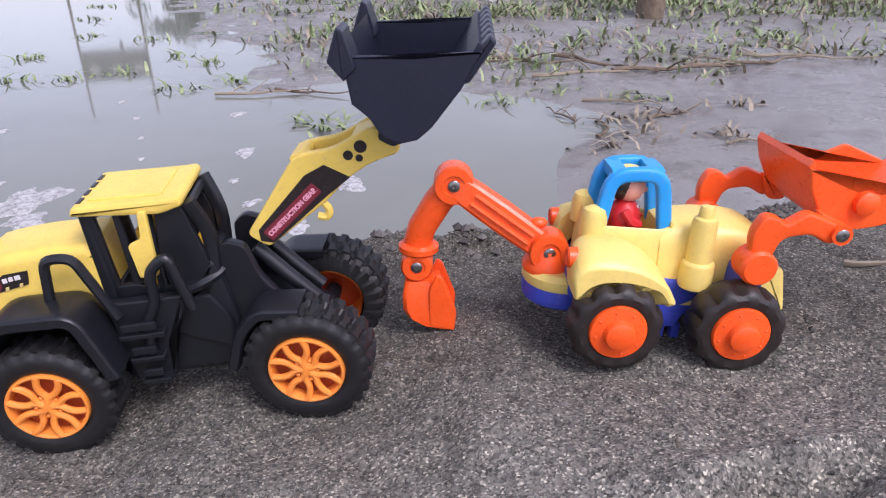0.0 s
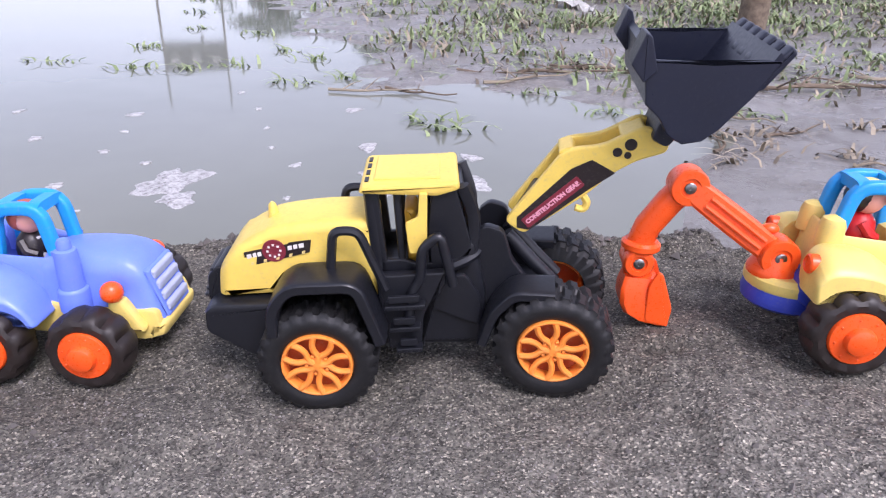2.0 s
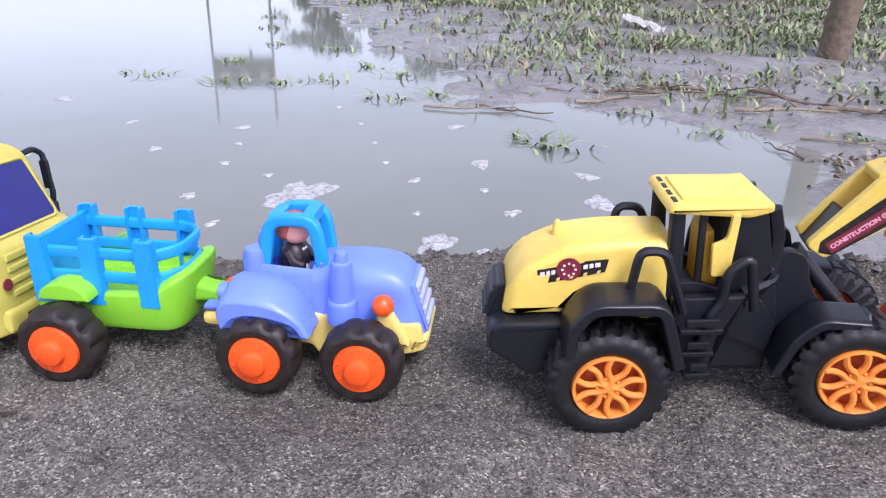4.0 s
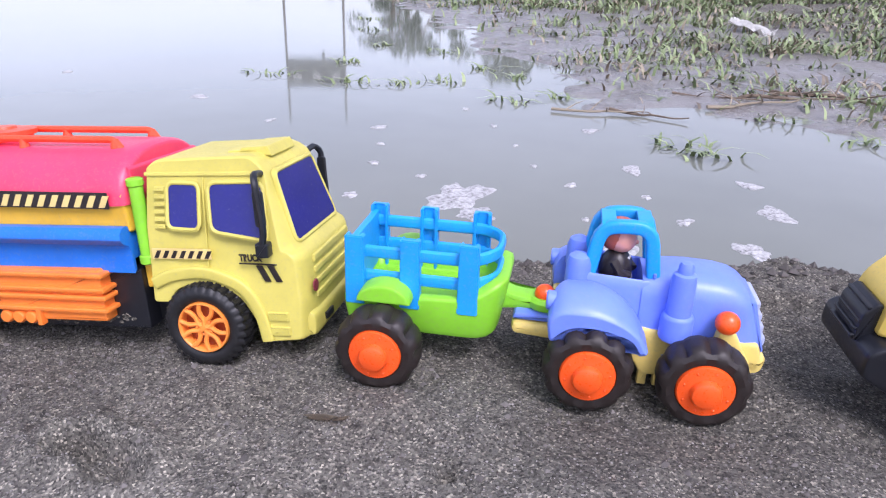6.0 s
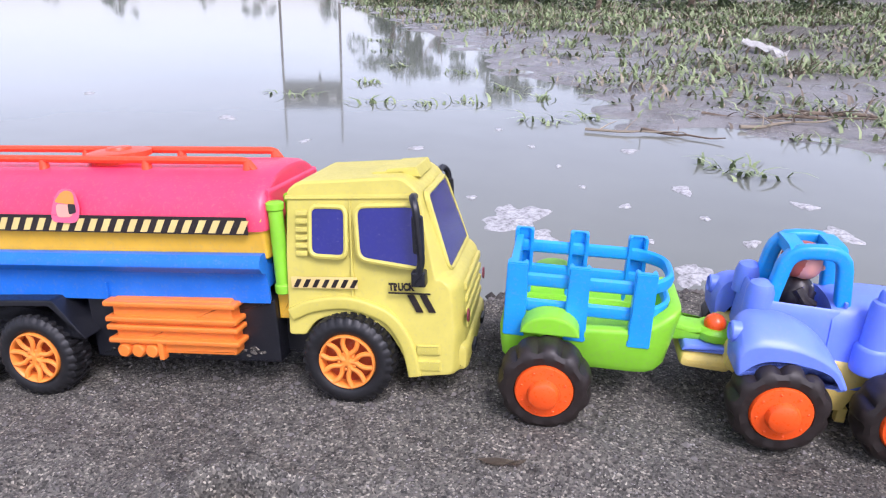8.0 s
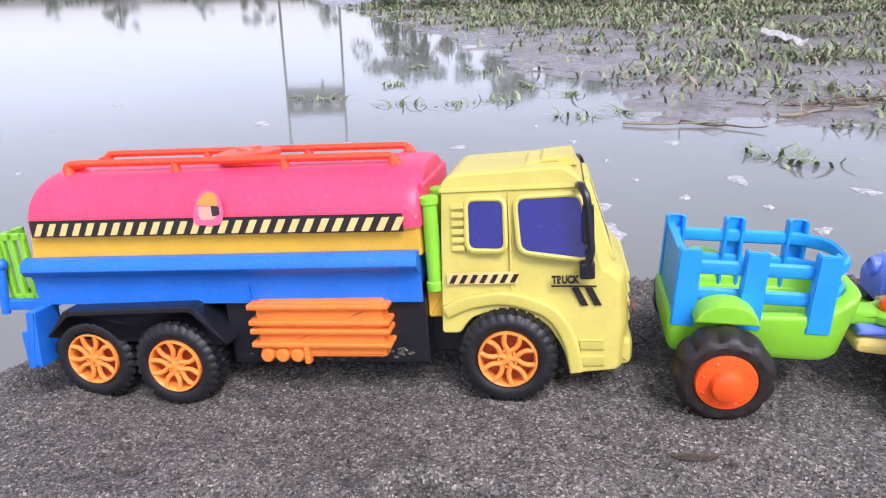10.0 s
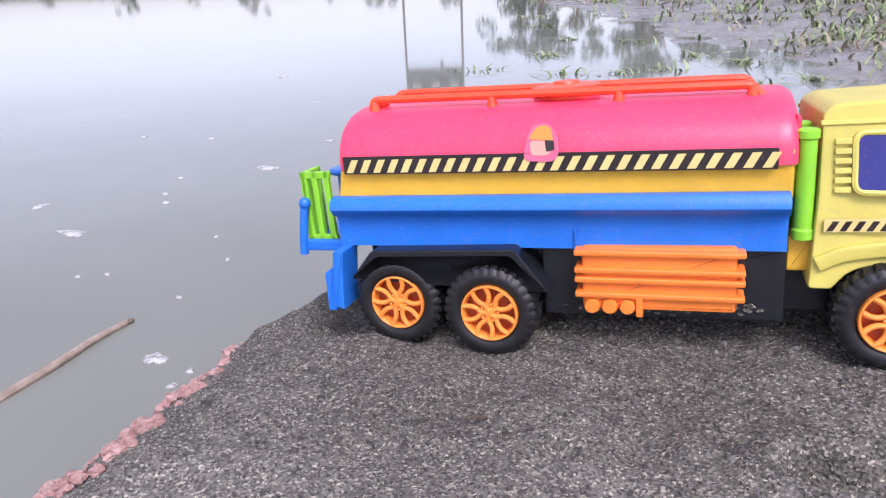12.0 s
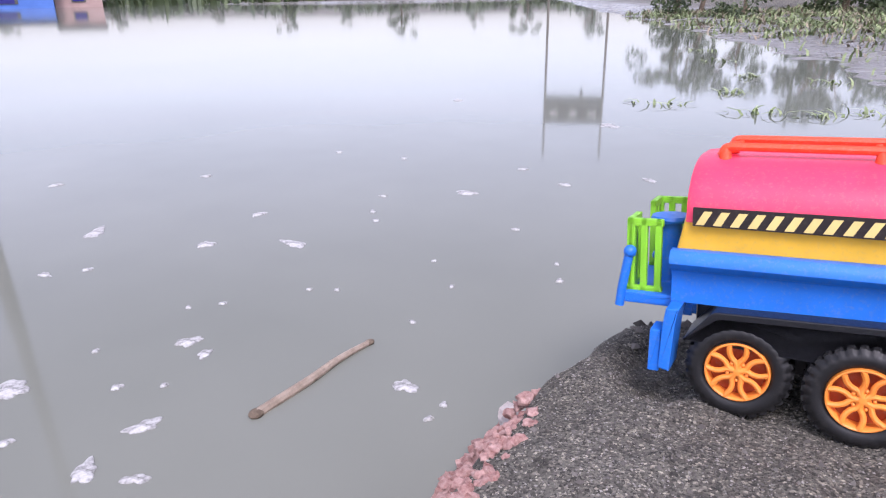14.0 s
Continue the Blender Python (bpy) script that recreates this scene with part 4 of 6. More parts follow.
for sg in (-1, 1):
    v = C + sg * 36
    part("grab_bar", tube(bent([(12, v, 86), (18, v, 120), (33, v, 119), (46, v, 78)], 6), 3.0, 8), M_BLACK, loader, "black tubular handrail")
    part("grab_bar", tube(bent([(58, v, 52), (61.5, v, 74), (68.5, v, 84), (70, v, 104), (82, v, 114), (88, v, 78)], 6), 3.2, 10), M_BLACK, loader, "black tubular handrail")
    lo, hi = sorted((v + sg * -2, v + sg * -10))
    part("ladder", prism([(44, 31, 2), (67, 31, 2), (70, 56, 2), (84, 78, 2), (84, 86, 2), (40, 86, 2), (41, 58, 2)], lo, hi, 2), M_BLACK, loader, "black cab step panel")
    for u0, u1, w in ((49, 66, 32), (46, 66, 48), (44, 70, 64)):
        part("step", box(u0, u1, v - 5, v + 5, w, w + 3.6, edge=1), M_BLACK, loader)
        part("step_slot", box(u0 + 3, u1 - 3, *sorted((v + sg * 5.6, v + sg * 3)), w + 6, w + 11, edge=1.2), M_BLACK, loader)
    part("door_panel", prism([(72, 56, 2), (104, 40, 4), (106, 62, 4), (96, 80, 3), (74, 78, 3)], *sorted((C + sg * 22, C + sg * 26.5)), 2), M_BLACK, loader)

# front half of the loader, steered on the pivot
LF = pose(0.100, 0.0652, 0, 0, 0, -8.5)
front = part("front_frame", prism([(-4, 38, 3), (58, 28, 6), (64, 46, 6), (44, 60, 4), (20, 66, 4), (-6, 62, 3)], -18, 18, 3), M_BLACK, loader, "black articulated front frame", at=LF)
for sg in (-1, 1):
    lo, hi = sorted((sg * 24, sg * 50))
    part("front_fender", add_sweep(bmesh.new(), flat_path([(11, 38), (19, 60), (32, 74), (57, 73)], 6), 7, lo, hi, 0.3), M_BLACK, front)
    lo, hi = sorted((sg * 16, sg * 23))
    part("tower_plate", prism([(0, 44, 3), (40, 40, 4), (50, 56, 4), (30, 86, 4), (25, 106, 4), (14, 110, 4), (6, 104, 3), (2, 70, 3)], lo, hi, 1.5), M_BLACK, front)
part("tilt_ram", tube([(26, -8, 98), (44, -8, 76), (58, -8, 60)], 4.6, 10), M_BLACK, front)
part("tilt_ram", tube([(26, 8, 98), (44, 8, 76), (58, 8, 60)], 4.6, 10), M_BLACK, front)
part("front_axle", tube([(56, -40, 37), (56, 40, 37)], 6, 10), M_BLACK, front)
for v, far in ((-55, False), (57, True)):
    core, bits = LOADER_WHEEL
    wl_ob = part("wheel", core, None, loader, at=LF @ pose(0.056, v * MM, 0.037, 0, 60, 180 if far else 0))
    for nm, me, lb in bits:
        part(nm, me, None, wl_ob, lb)
boom_o = [(25, 109, 4), (37, 100, 4), (76, 127, 5), (90, 140, 6), (104, 148, 5), (121, 153, 5), (122, 160, 4), (108, 170, 6), (84, 158, 6), (62, 156, 8)]
lift = part("lift_boom", prism(boom_o, -15, -9, 1.6), M_HOOD, loader, "yellow lifting boom with black and pink sticker", at=LF)
part("boom_plate", prism(boom_o, 9, 15, 1.6), M_HOOD, lift)
part("boom_cross", prism([(60, 146, 3), (70, 152, 3), (66, 157, 2), (58, 154, 2)], -12, 12, 1), M_HOOD, lift)
part("boom_cross", prism([(96, 156, 3), (112, 160, 3), (108, 168, 2), (94, 163, 2)], -12, 12, 1), M_HOOD, lift)
part("boom_cross", prism([(28, 104, 2), (40, 108, 2), (52, 124, 2), (44, 130, 2)], -12, 12, 1), M_BLACK, lift)
part("hook", tube(smooth_path([(73, -12, 126), (76, -12, 121), (74, -12, 116.5), (69, -12, 117.5)], 4), 2.4, 8), M_HOOD, lift, "yellow hook under the boom")
part("boom_sticker", prism([(33, 104.8, 1), (41, 103.4, 1), (78, 131.5, 1), (92, 141, 1), (78, 149.5, 1), (66, 144, 1), (33, 112, 1)], -15.4, -14.8, 0.1), M_STICK_BLACK, lift, "black boom sticker")
slope = math.degrees(math.atan2(28.8, 34))
part("text_panel", prism([(40.4, 104.8, 1), (74.4, 133.6, 1), (69.4, 139.4, 1), (35.6, 110.4, 1)], -15.7, -15.2, 0.05), M_STICK_RED, lift, "maroon text panel")
words("CONSTRUCTION GEAR", 3.9, M_STICK_LIGHT, lift, pose(0.0550, -0.0159, 0.1221) @ pose(0, 0, 0, 90) @ pose(0, 0, 0, 0, 0, slope))
for c, r in (((100, 158.5), 3.6), ((98.5, 152), 2.1), ((92.5, 154), 2.8)):
    part("boom_badge", lathe([(r, 0.2), (r, -0.35), (r * 0.6, -0.4), (r * 0.55, -0.3), (0.2, -0.3)], (c[0], -15.2, c[1]), "v", 16), M_STICK_BLACK, lift)

shell = [(101, 216), (103, 188), (111, 180), (116, 170), (124, 165.5), (134, 167), (142, 173), (158, 191), (171, 210)]
sidep = [(101, 212, 1), (103, 188, 2), (111, 180, 3), (116, 170, 4), (124, 165.5, 4), (134, 167, 4), (142, 173, 3), (158, 191, 2), (170, 209, 1), (136, 209, 1)]
bm = bmesh.new()
ring = lambda v: [(a, v, b) for a, b in shell] + [(a + dx, v, b + 3) for (a, b), dx in zip(reversed(shell), (-3, -3, -2, 0, 0, 2, 3, 3, 3))]
add_loft(bm, [ring(-37), ring(-10), ring(40), ring(66)])
for v0 in (-38, 63):
    add_prism(bm, sidep, v0, v0 + 4, 1.2)
bucket = part("loader_bucket", bm, M_BUCKET, loader, "big dark blue-black bucket open to the sky", at=LF)
for k in range(7):
    v = -37 + k * 15.3
    part("tooth", prism([(157, 194, 2), (162, 193, 2), (177, 212, 2), (174, 216, 2), (162, 205, 2)], v, v + 11.5, 2), M_BUCKET, bucket)
for v0 in (-40, 48):
    part("back_flap", prism([(94, 210, 1), (101, 200, 1), (108, 206, 1), (104, 224, 1), (101, 226, 1)], v0, v0 + 20, 1), M_BUCKET, bucket)
part("bucket_hinge", prism([(110, 163, 3), (120, 157, 4), (127, 167, 3), (115, 175, 3)], -20, 20, 2), M_BUCKET, bucket)
# hood sticker: dark slanted panel, round badge, pale bars for the lettering
stick = part("hood_sticker", prism([(-43, 93.5, 0.5), (0, 101.5, 0.5), (2, 110, 0.5), (-12, 109, 0.5), (-13, 108, 0.5), (-41, 104, 0.5)], -0.3, 0.3, 0.05), M_STICK_BLACK, loader, "dark slanted hood sticker with round badge", at=pose(0, 0.0347, 0, 0, 0, 0) @ Matrix.Translation((0, 0, 0)))

# ---- tanker truck ----
truck_at = toy_frame((-1.0010, 0.2810, 0.0978), (0.9938, 0.0716, 0.0852), -0.08)
truck = thing("toy_tanker_truck", truck_at, "yellow toy tanker truck with pink tank and blue skirt", "toy truck", "toy vehicles in a row")
C = 67
for u in (0, 65, 288):
    put_wheel(TRUCK_WHEEL, truck, u, 1 if u != 65 else -5, 30 if u != 65 else 27.4, spin=u)
    put_wheel(TRUCK_WHEEL, truck, u, 133, 30, far=True)


def tank_ring(u, half, base, top):
    pts = []
    for k in range(33):
        a = math.pi * k / 32
        c, q = math.cos(a), math.sin(a)
        pts.append((u, C - half * math.copysign(abs(c) ** 0.82, c), base + (top - base) * q ** 0.82))
    return pts


bm = bmesh.new()
add_loft(bm, [tank_ring(-33, 44, 121, 146), tank_ring(-35, 50, 119, 151), tank_ring(-34.5, 53, 118, 153.5), tank_ring(-32, 54.5, 118, 155), tank_ring(-26, 55, 118, 155.5), tank_ring(228, 55, 114, 151), tank_ring(234, 54.6, 114, 150.5), tank_ring(237.5, 52.5, 114, 148.5), tank_ring(238.5, 50, 114, 146)])
tank = part("tank", bm, M_PINK, truck, "glossy pink-red half-round tank")
part("tank_end", prism([(237, 117, 1), (240, 117, 1), (240, 138, 3), (237, 140, 3)], 22, 112, 2), M_PINK, tank, "flat pink tank end plate")
part("tank_belly", prism([(-41, 96, 2), (237, 94, 2), (237, 123, 1), (-34, 126, 1)], 13.4, 120.6, 3, lambda q: Vector((q.x, C + (q.y - C) * (0.955 + 0.045 * min(1, max(0, (q.z - 96) / 20))), q.z))), M_AMBER, truck, "amber yellow tank belly")
sk = [(5, 93), (5.5, 97), (9, 100.5), (14, 101), (17.5, 99), (17.5, 68), (15, 66), (15, 83), (13, 87), (8, 89)]
bm = bmesh.new()
for sg in (-1, 1):
    f = lambda v: C + sg * (C - v)
    add_loft(bm, [[(u, f(v), w - 0.006 * u) for v, w in sk] for u in (-42, 235)])
add_box(bm, -40, 234, 16, 118, 74, 97, edge=1)
skirt = part("skirt", bm, M_SKIRT, truck, "bright blue side skirt with rolled lip")
part("seam", box(118, 119.2, 12.6, 15, 68, 78, edge=0.3), M_SKIRT, skirt)
for sg in (-1, 1):
    v = C + sg * 23
    rail = part("top_rail", tube(bent([(-19, v, 150), (-20, v, 160), (-8, v, 160), (217, v, 154.5), (222, v, 147)], 5), 2.6, 8), M_RAIL, truck, "orange-red rail along the tank top")
    for u in (-18, 64, 143, 217):
        part("rail_foot", lathe([(4.4, 0), (3.6, 3), (2.6, 9)], (u, v, 150 - 0.018 * u), "w", 12), M_RAIL, rail)
for u0, u1 in ((-22, -6), (10, 46), (70, 92), (128, 168), (186, 212)):
    part("tank_step", box(u0, u1, 20.6, 25, 139.5 - 0.018 * u0, 141 - 0.018 * u0, edge=0.6), M_PINK, tank)
part("rear_hoop", tube(bent([(-27, 52, 128), (-25, 52, 146), (-21, 52, 156), (-12, 54, 158)], 6), 2.8, 8), M_RAIL, truck, "orange-red hoop at the tank end")
part("rear_hoop", tube(bent([(-27, 82, 128), (-25, 82, 146), (-21, 82, 156), (-12, 80, 158)], 6), 2.8, 8), M_RAIL, truck, "orange-red hoop at the tank end")
part("hatch", lathe([(19, 148), (19, 155), (22, 156), (22, 159.5), (18, 160.5), (9, 160.8), (8, 162.5), (0.3, 162.8)], (108, C, 0), "w", 28), M_RAIL, truck, "round orange-red filler hatch")
part("chassis", box(-30, 262, 34, 100, 20, 66, edge=3), M_BLACK, truck)
part("chassis_side", box(96, 236, 20, 114, 19, 66, edge=2), M_BLACK, truck)
bm = bmesh.new()
for k in range(46):
    add_ball(bm, (110 + random.random() * 118, 19.5, 22 + random.random() * 8), 1.4, 1.4, 0.5, 0.8, 6)
part("sand_crust", bm, M_SAND, truck, "sand grains stuck to the chassis")
for v0, v1 in ((3, 36), (98, 131)):
    part("mudguard", prism([(-32, 46, 1), (-15, 66, 3), (82, 68, 3), (103, 40, 1), (98, 40, 1), (79, 63, 3), (-12, 61, 3), (-28, 46, 1)], v0, v1, 1), M_BLACK, truck, "black mudguard over the twin rear wheels")
bx = part("side_locker", box(122, 210, 9, 34, 28, 68, edge=3), M_BOX, truck, "ribbed orange side locker")
for w in (65, 54, 48, 38.5):
    part("locker_rib", prism([(118, w - 1.8, 1.5), (214, w - 2.6, 1.5), (214, w + 1.2, 1.5), (118, w + 2.2, 1.5)], 5.5, 26, 1.4), M_BOX, bx)
for u in (128, 138.5, 149):
    part("locker_knob", lathe([(5, 4), (5, -1), (4, -2.4), (0.3, -2.6)], (u, 8, 31), "v", 16), M_BOX, bx)
part("locker_post", box(154, 158, 5.5, 12, 25, 38, edge=1), M_BOX, bx)
for v in (21, 48):
    g = part("air_tank", lathe([(4, 70), (5.8, 71), (5.8, 76), (4.8, 77), (4.8, 126), (5.8, 127), (5.8, 131), (4.4, 132), (0.3, 132)], (243, v, 0), "w", 20), M_GREEN, truck, "lime green upright cylinder")
part("rear_gap", box(236, 250, 24, 110, 50, 72, edge=2), M_AMBER, truck)

# cab: drawn out across its width, narrower towards the roof, rounded at the front corners
cab_o = [(246, 43, 3), (249, 100, 2), (250, 134, 2), (250, 138, 3), (256, 143, 4), (326, 145, 6), (336, 137, 6), (345, 112, 8), (355, 84, 3), (362, 78, 4), (363, 46, 2), (361, 18, 3), (326, 15, 2), (322, 32, 6), (312, 50, 8), (288, 60, 12), (266, 54, 8), (258, 43, 2)]


def cab_warp(q):
    k = 1 - 0.20 * min(1.0, max(0.0, (q.z - 84) / 50)) ** 1.3 - 0.10 * min(1.0, max(0.0, (q.z - 134) / 10)) ** 2
    f = max(0.0, (abs(q.y - C) - 34) / 19) ** 2
    back = (6 if q.z < 82 else 10) * f * min(1, max(0, (q.x - 337) / 20))
    return Vector((q.x - back, C + (q.y - C) * k, q.z))


def cab_mesh():
    o = rounded(cab_o)
    rings = []
    for v, d in ((14, 1.6), (14.6, 0.5), (16.5, 0), (20, 0), (25, 0), (31, 0), (50, 0), (67, 0), (84, 0), (103, 0), (109, 0), (114, 0), (117.5, 0), (119.4, 0.5), (120, 1.6)):
        rings.append([cab_warp(Vector((q.x, v, q.y))) for q in (inset2(o, d) if d else o)])
    return add_loft(bmesh.new(), rings)


cab = part("cab", cab_mesh(), M_CAB, truck, "pale yellow moulded truck cab")


def on_side(pts, depth0, depth1, edge=0.4):
    """A plate that lies on the cab's side wall."""
    return prism(pts, depth0, depth1, edge, cab_warp)


w1 = [(267, 99, 4), (288, 98, 4), (288, 126.5, 4), (267, 127, 4)]
w2 = [(299, 97, 5), (339, 91, 5), (334, 127.5, 5), (297, 127, 5)]
for side in (0, 1):
    fl = (lambda a: a) if side == 0 else (lambda a: 2 * C - a)
    for w in (w1, w2):
        o = rounded(w)
        bm = bmesh.new()
        big, mid, small = inset2(o, -2.8), inset2(o, -1.2), o
        rings = []
        for outl, v in ((big, 14.6), (big, 12.9), (mid, 12.2), (small, 13.0), (small, 14.6)):
            rings.append([cab_warp(Vector((q.x, fl(v), q.y))) for q in outl])
        add_loft(bm, rings, cap=False)
        part("window_frame", bm, M_CAB, cab)
        bm = bmesh.new()
        bm.faces.new([bm.verts.new(cab_warp(Vector((q.x, fl(13.7), q.y))) * MM) for q in inset2(o, -0.6)])
        bmesh.ops.solidify(bm, geom=bm.faces[:], thickness=0.0004)
        part("window_pane", bm, M_GLASS, cab, "dark blue opaque window")
    for k in range(6):
        w = 124 - 5 * k
        part("vent_slat", prism([(256, w - 1.5, 0.6), (264, w - 1.5, 0.6), (264, w + 1.5, 0.6), (256, w + 1.5, 0.6)], *sorted((fl(12.8), fl(16))), 0.6, cab_warp), M_CAB, cab)
    part("belt_line", prism([(249, 132.5, 0.8), (334, 132.5, 0.8), (334, 135, 0.8), (249, 135, 0.8)], *sorted((fl(12.6), fl(17))), 0.8, cab_warp), M_CAB, cab)
    part("arch_flare", add_sweep(bmesh.new(), flat_path([(330, 17), (327, 38), (316, 58), (288, 68), (262, 64), (250, 58)], 12), 9, *sorted((fl(11.6), fl(18))), 0.45), M_CAB, cab)
    part("door_seam", prism([(291.4, 66, 0.2), (292.6, 66, 0.2), (292.6, 132, 0.2), (291.4, 132, 0.2)], *sorted((fl(13.4), fl(15))), 0.1, cab_warp), M_CAB, cab)
    for k in range(2):
        part("side_step", prism([(332, 21 + 11 * k, 1), (352, 21 + 11 * k, 1), (352, 28 + 11 * k, 1), (332, 28 + 11 * k, 1)], *sorted((fl(12.4), fl(17))), 1.2, cab_warp), M_CAB, cab)
    vv = fl(6)
    arm = part("mirror_arm", tube(bent([(334, fl(24), 134), (335, fl(12), 136), (338, vv, 131), (340, vv, 98), (338, vv, 90)], 5), 2.4, 8), M_BLACK, cab, "black wing mirror on curved arm")
    part("mirror_glass", prism(rect(335, 342, 102, 126, 2), *sorted((fl(5), fl(9))), 1.2), M_BLACK, arm)
    part("mirror_foot", box(333, 342, *sorted((fl(4), fl(13))), 81, 91, edge=1.5), M_BLACK, arm)
# windscreen, roof steps, grille ribs, bumper
bm = bmesh.new()
scr = [Vector((q.x, q.y)) for q in rounded([(34, 132, 4), (100, 132, 4), (107, 87, 4), (28, 87, 4)])]


def front_u(w, v, out=0.6):
    u = 337 + (141 - w) * 0.31 + out
    f = max(0.0, (abs(v - C) - 34) / 19) ** 2
    return u - 12 * f * min(1, max(0, (u - 337) / 20))


bm.faces.new([bm.verts.new(Vector((front_u(q.y, q.x), q.x, q.y)) * MM) for q in scr])
bmesh.ops.solidify(bm, geom=bm.faces[:], thickness=0.0006)
part("windscreen", bm, M_GLASS, cab, "dark blue opaque windscreen")
bm = bmesh.new()
add_loft(bm, [[Vector((front_u(q.y, q.x, d), q.x, q.y)) for q in inset2(scr, i)] for i, d in ((-2.8, -1.5), (-2.6, 1.0), (-1.2, 1.8), (0, 1.0), (0, -1.0))], cap=False)
part("windscreen_frame", bm, M_CAB, cab)
for k, (w0, w1_) in enumerate(((70, 76), (62, 67), (53, 58), (44, 49))):
    part("grille_rib", prism([(357, w0, 1), (364, w0, 1.5), (364, w1_, 1.5), (357, w1_, 1)], 30, 104, 1.5), M_CAB, cab)
part("bumper", prism([(344, 18, 5), (364, 18, 5), (365, 36, 5), (350, 41, 5)], 19, 115, 5), M_CAB, cab)
part("bumper_slot", box(364.6, 366.6, 36, 50, 25, 30, edge=0.5), M_BLACK, cab, "dark bumper slot")
part("bumper_slot", box(364.6, 366.6, 84, 98, 25, 30, edge=0.5), M_BLACK, cab, "dark bumper slot")
for u0, u1, w in ((296, 326, 145.5), (306, 334, 147.5)):
    part("roof_step", prism([(u0, w - 6, 1), (u1, w - 6, 1), (u1 - 3, w + 1.0, 1), (u0 + 6, w, 1)], 46, 88, 0.8), M_CAB, cab)
for v in (24, 110):
    part("headlight_sticker", lathe([(4.4, -0.5), (4.4, 0.4), (3.4, 0.6), (0.3, 0.6)], (front_u(60, v, 6.6) - 1, v, 56), "u", 18), M_STICK_RED, cab, "peeling dark red headlight sticker")
# rear platform with ladder frames
plat = part("rear_platform", box(-76, -38, 20, 114, 60, 68, edge=1.5), M_SKIRT, truck, "blue rear platform")
for sg in (-1, 1):
    f = lambda v: C + sg * (C - v)
    rod = part("platform_handle", tube([(-76, f(20), 58), (-74.5, f(20), 70), (-70, f(20), 94)], 3.0, 10), M_SKIRT, plat)
    part("handle_ball", ball((-69.6, f(20), 95), 4.2), M_SKIRT, rod)
    part("flap_step", prism([(-53, 22, 1), (-46, 22, 1), (-45, 50, 1), (-52, 50, 1)], *sorted((f(3), f(20))), 1.0), M_SKIRT, truck, "blue stepped rear plate")
    part("rear_flap", prism([(-46, 26, 1), (-39, 24, 1), (-36, 56, 1), (-34, 66, 1), (-42, 66, 1), (-44, 54, 1)], *sorted((f(0), f(24))), 1.2), M_SKIRT, truck, "blue rear mud flap")
    bm = bmesh.new()
    for v in (f(26), f(36), f(46)):
        add_box(bm, -73, -69, v - 2, v + 2, 66, 116, edge=0.8)
    for w in (66, 111):
        a, b = sorted((f(24), f(48)))
        add_box(bm, -73, -69, a, b, w, w + 5, edge=0.8)
    part("ladder_frame", bm, M_GREEN, truck, "lime green open frame")
    bm = bmesh.new()
    for u in (-70, -62, -53):
        add_box(bm, u - 2.2, u + 2.2, f(26) - 2, f(26) + 2, 66, 116, edge=0.8)
    for w in (66, 111):
        add_box(bm, -72, -50, f(26) - 2, f(26) + 2, w, w + 5, edge=0.8)
    part("ladder_frame", bm, M_GREEN, truck, "lime green open frame")
pump = part("pump_post", lathe([(8, 66), (9, 68), (8, 70), (7.5, 108), (12, 109), (13, 111), (12, 113), (0.3, 113.4)], (-52, 56, 0), "w", 22), M_SKIRT, truck, "blue upright pump post with round cap")
part("pump_knob", ball((-59, 50, 86), 3.4), M_SKIRT, pump)


def hazard_strip(parent, u0, u1, w0, w1, slope, n, off, dark=M_STICK_BLACK, light=M_STICK_CREAM, warp=None):
    st = part("hazard_sticker", prism([(u0, w0, 0.5), (u1, w0 + slope, 0.5), (u1, w1 + slope, 0.5), (u0, w1, 0.5)], off, off + 0.5, 0.05, warp), dark, parent, "black and cream hazard stripe sticker")
    step = (u1 - u0) / n
    h = w1 - w0
    for k in range(n):
        a = u0 + step * (k + 0.18)
        s = slope * (a - u0) / (u1 - u0)
        part("stripe", prism([(a, w0 + s + h * 0.08, 0), (a + step * 0.5, w0 + s + h * 0.08, 0), (a + step * 0.98, w0 + s + h * 0.8, 0), (a + step * 0.48, w0 + s + h * 0.8, 0)], off - 0.25, off + 0.3, 0.05, warp), light, st)
    return st


hazard_strip(truck, -30, 228, 116.5, 128, -4, 27, 9.8)
hazard_strip(truck, 252, 296, 76.5, 84, 0, 7, 13.2, M_STICK_CREAM, M_STICK_BLACK)
oval = part("oval_sticker", prism([(90, 121, 5), (110, 120, 5), (112, 130, 6), (107, 143, 6), (96, 143, 6), (91, 132, 5)], 11.6, 12.2, 0.1), M_STICK_PINK, truck, "pink oval sticker with plain coloured patches", at=pose(0, 0, 0) @ Matrix.Translation((0, 0.012, 0.131)) @ pose(0, 0, 0, -14) @ Matrix.Translation((0, -0.0125, -0.131)))
part("sticker_patch", prism([(95, 124, 3), (106, 124, 3), (108, 132, 3), (94, 133, 3)], 11.3, 11.9, 0.1), M_SKIN, oval)
part("sticker_patch", prism([(93, 134, 2), (108, 132, 2), (107, 141, 4), (99, 142, 4)], 11.3, 11.9, 0.1), M_RIM, oval)
part("sticker_patch", prism([(104, 126, 1), (109, 127, 1), (108.5, 132.5, 1), (103, 133, 1)], 11.1, 11.6, 0.1), M_STICK_BLACK, oval)
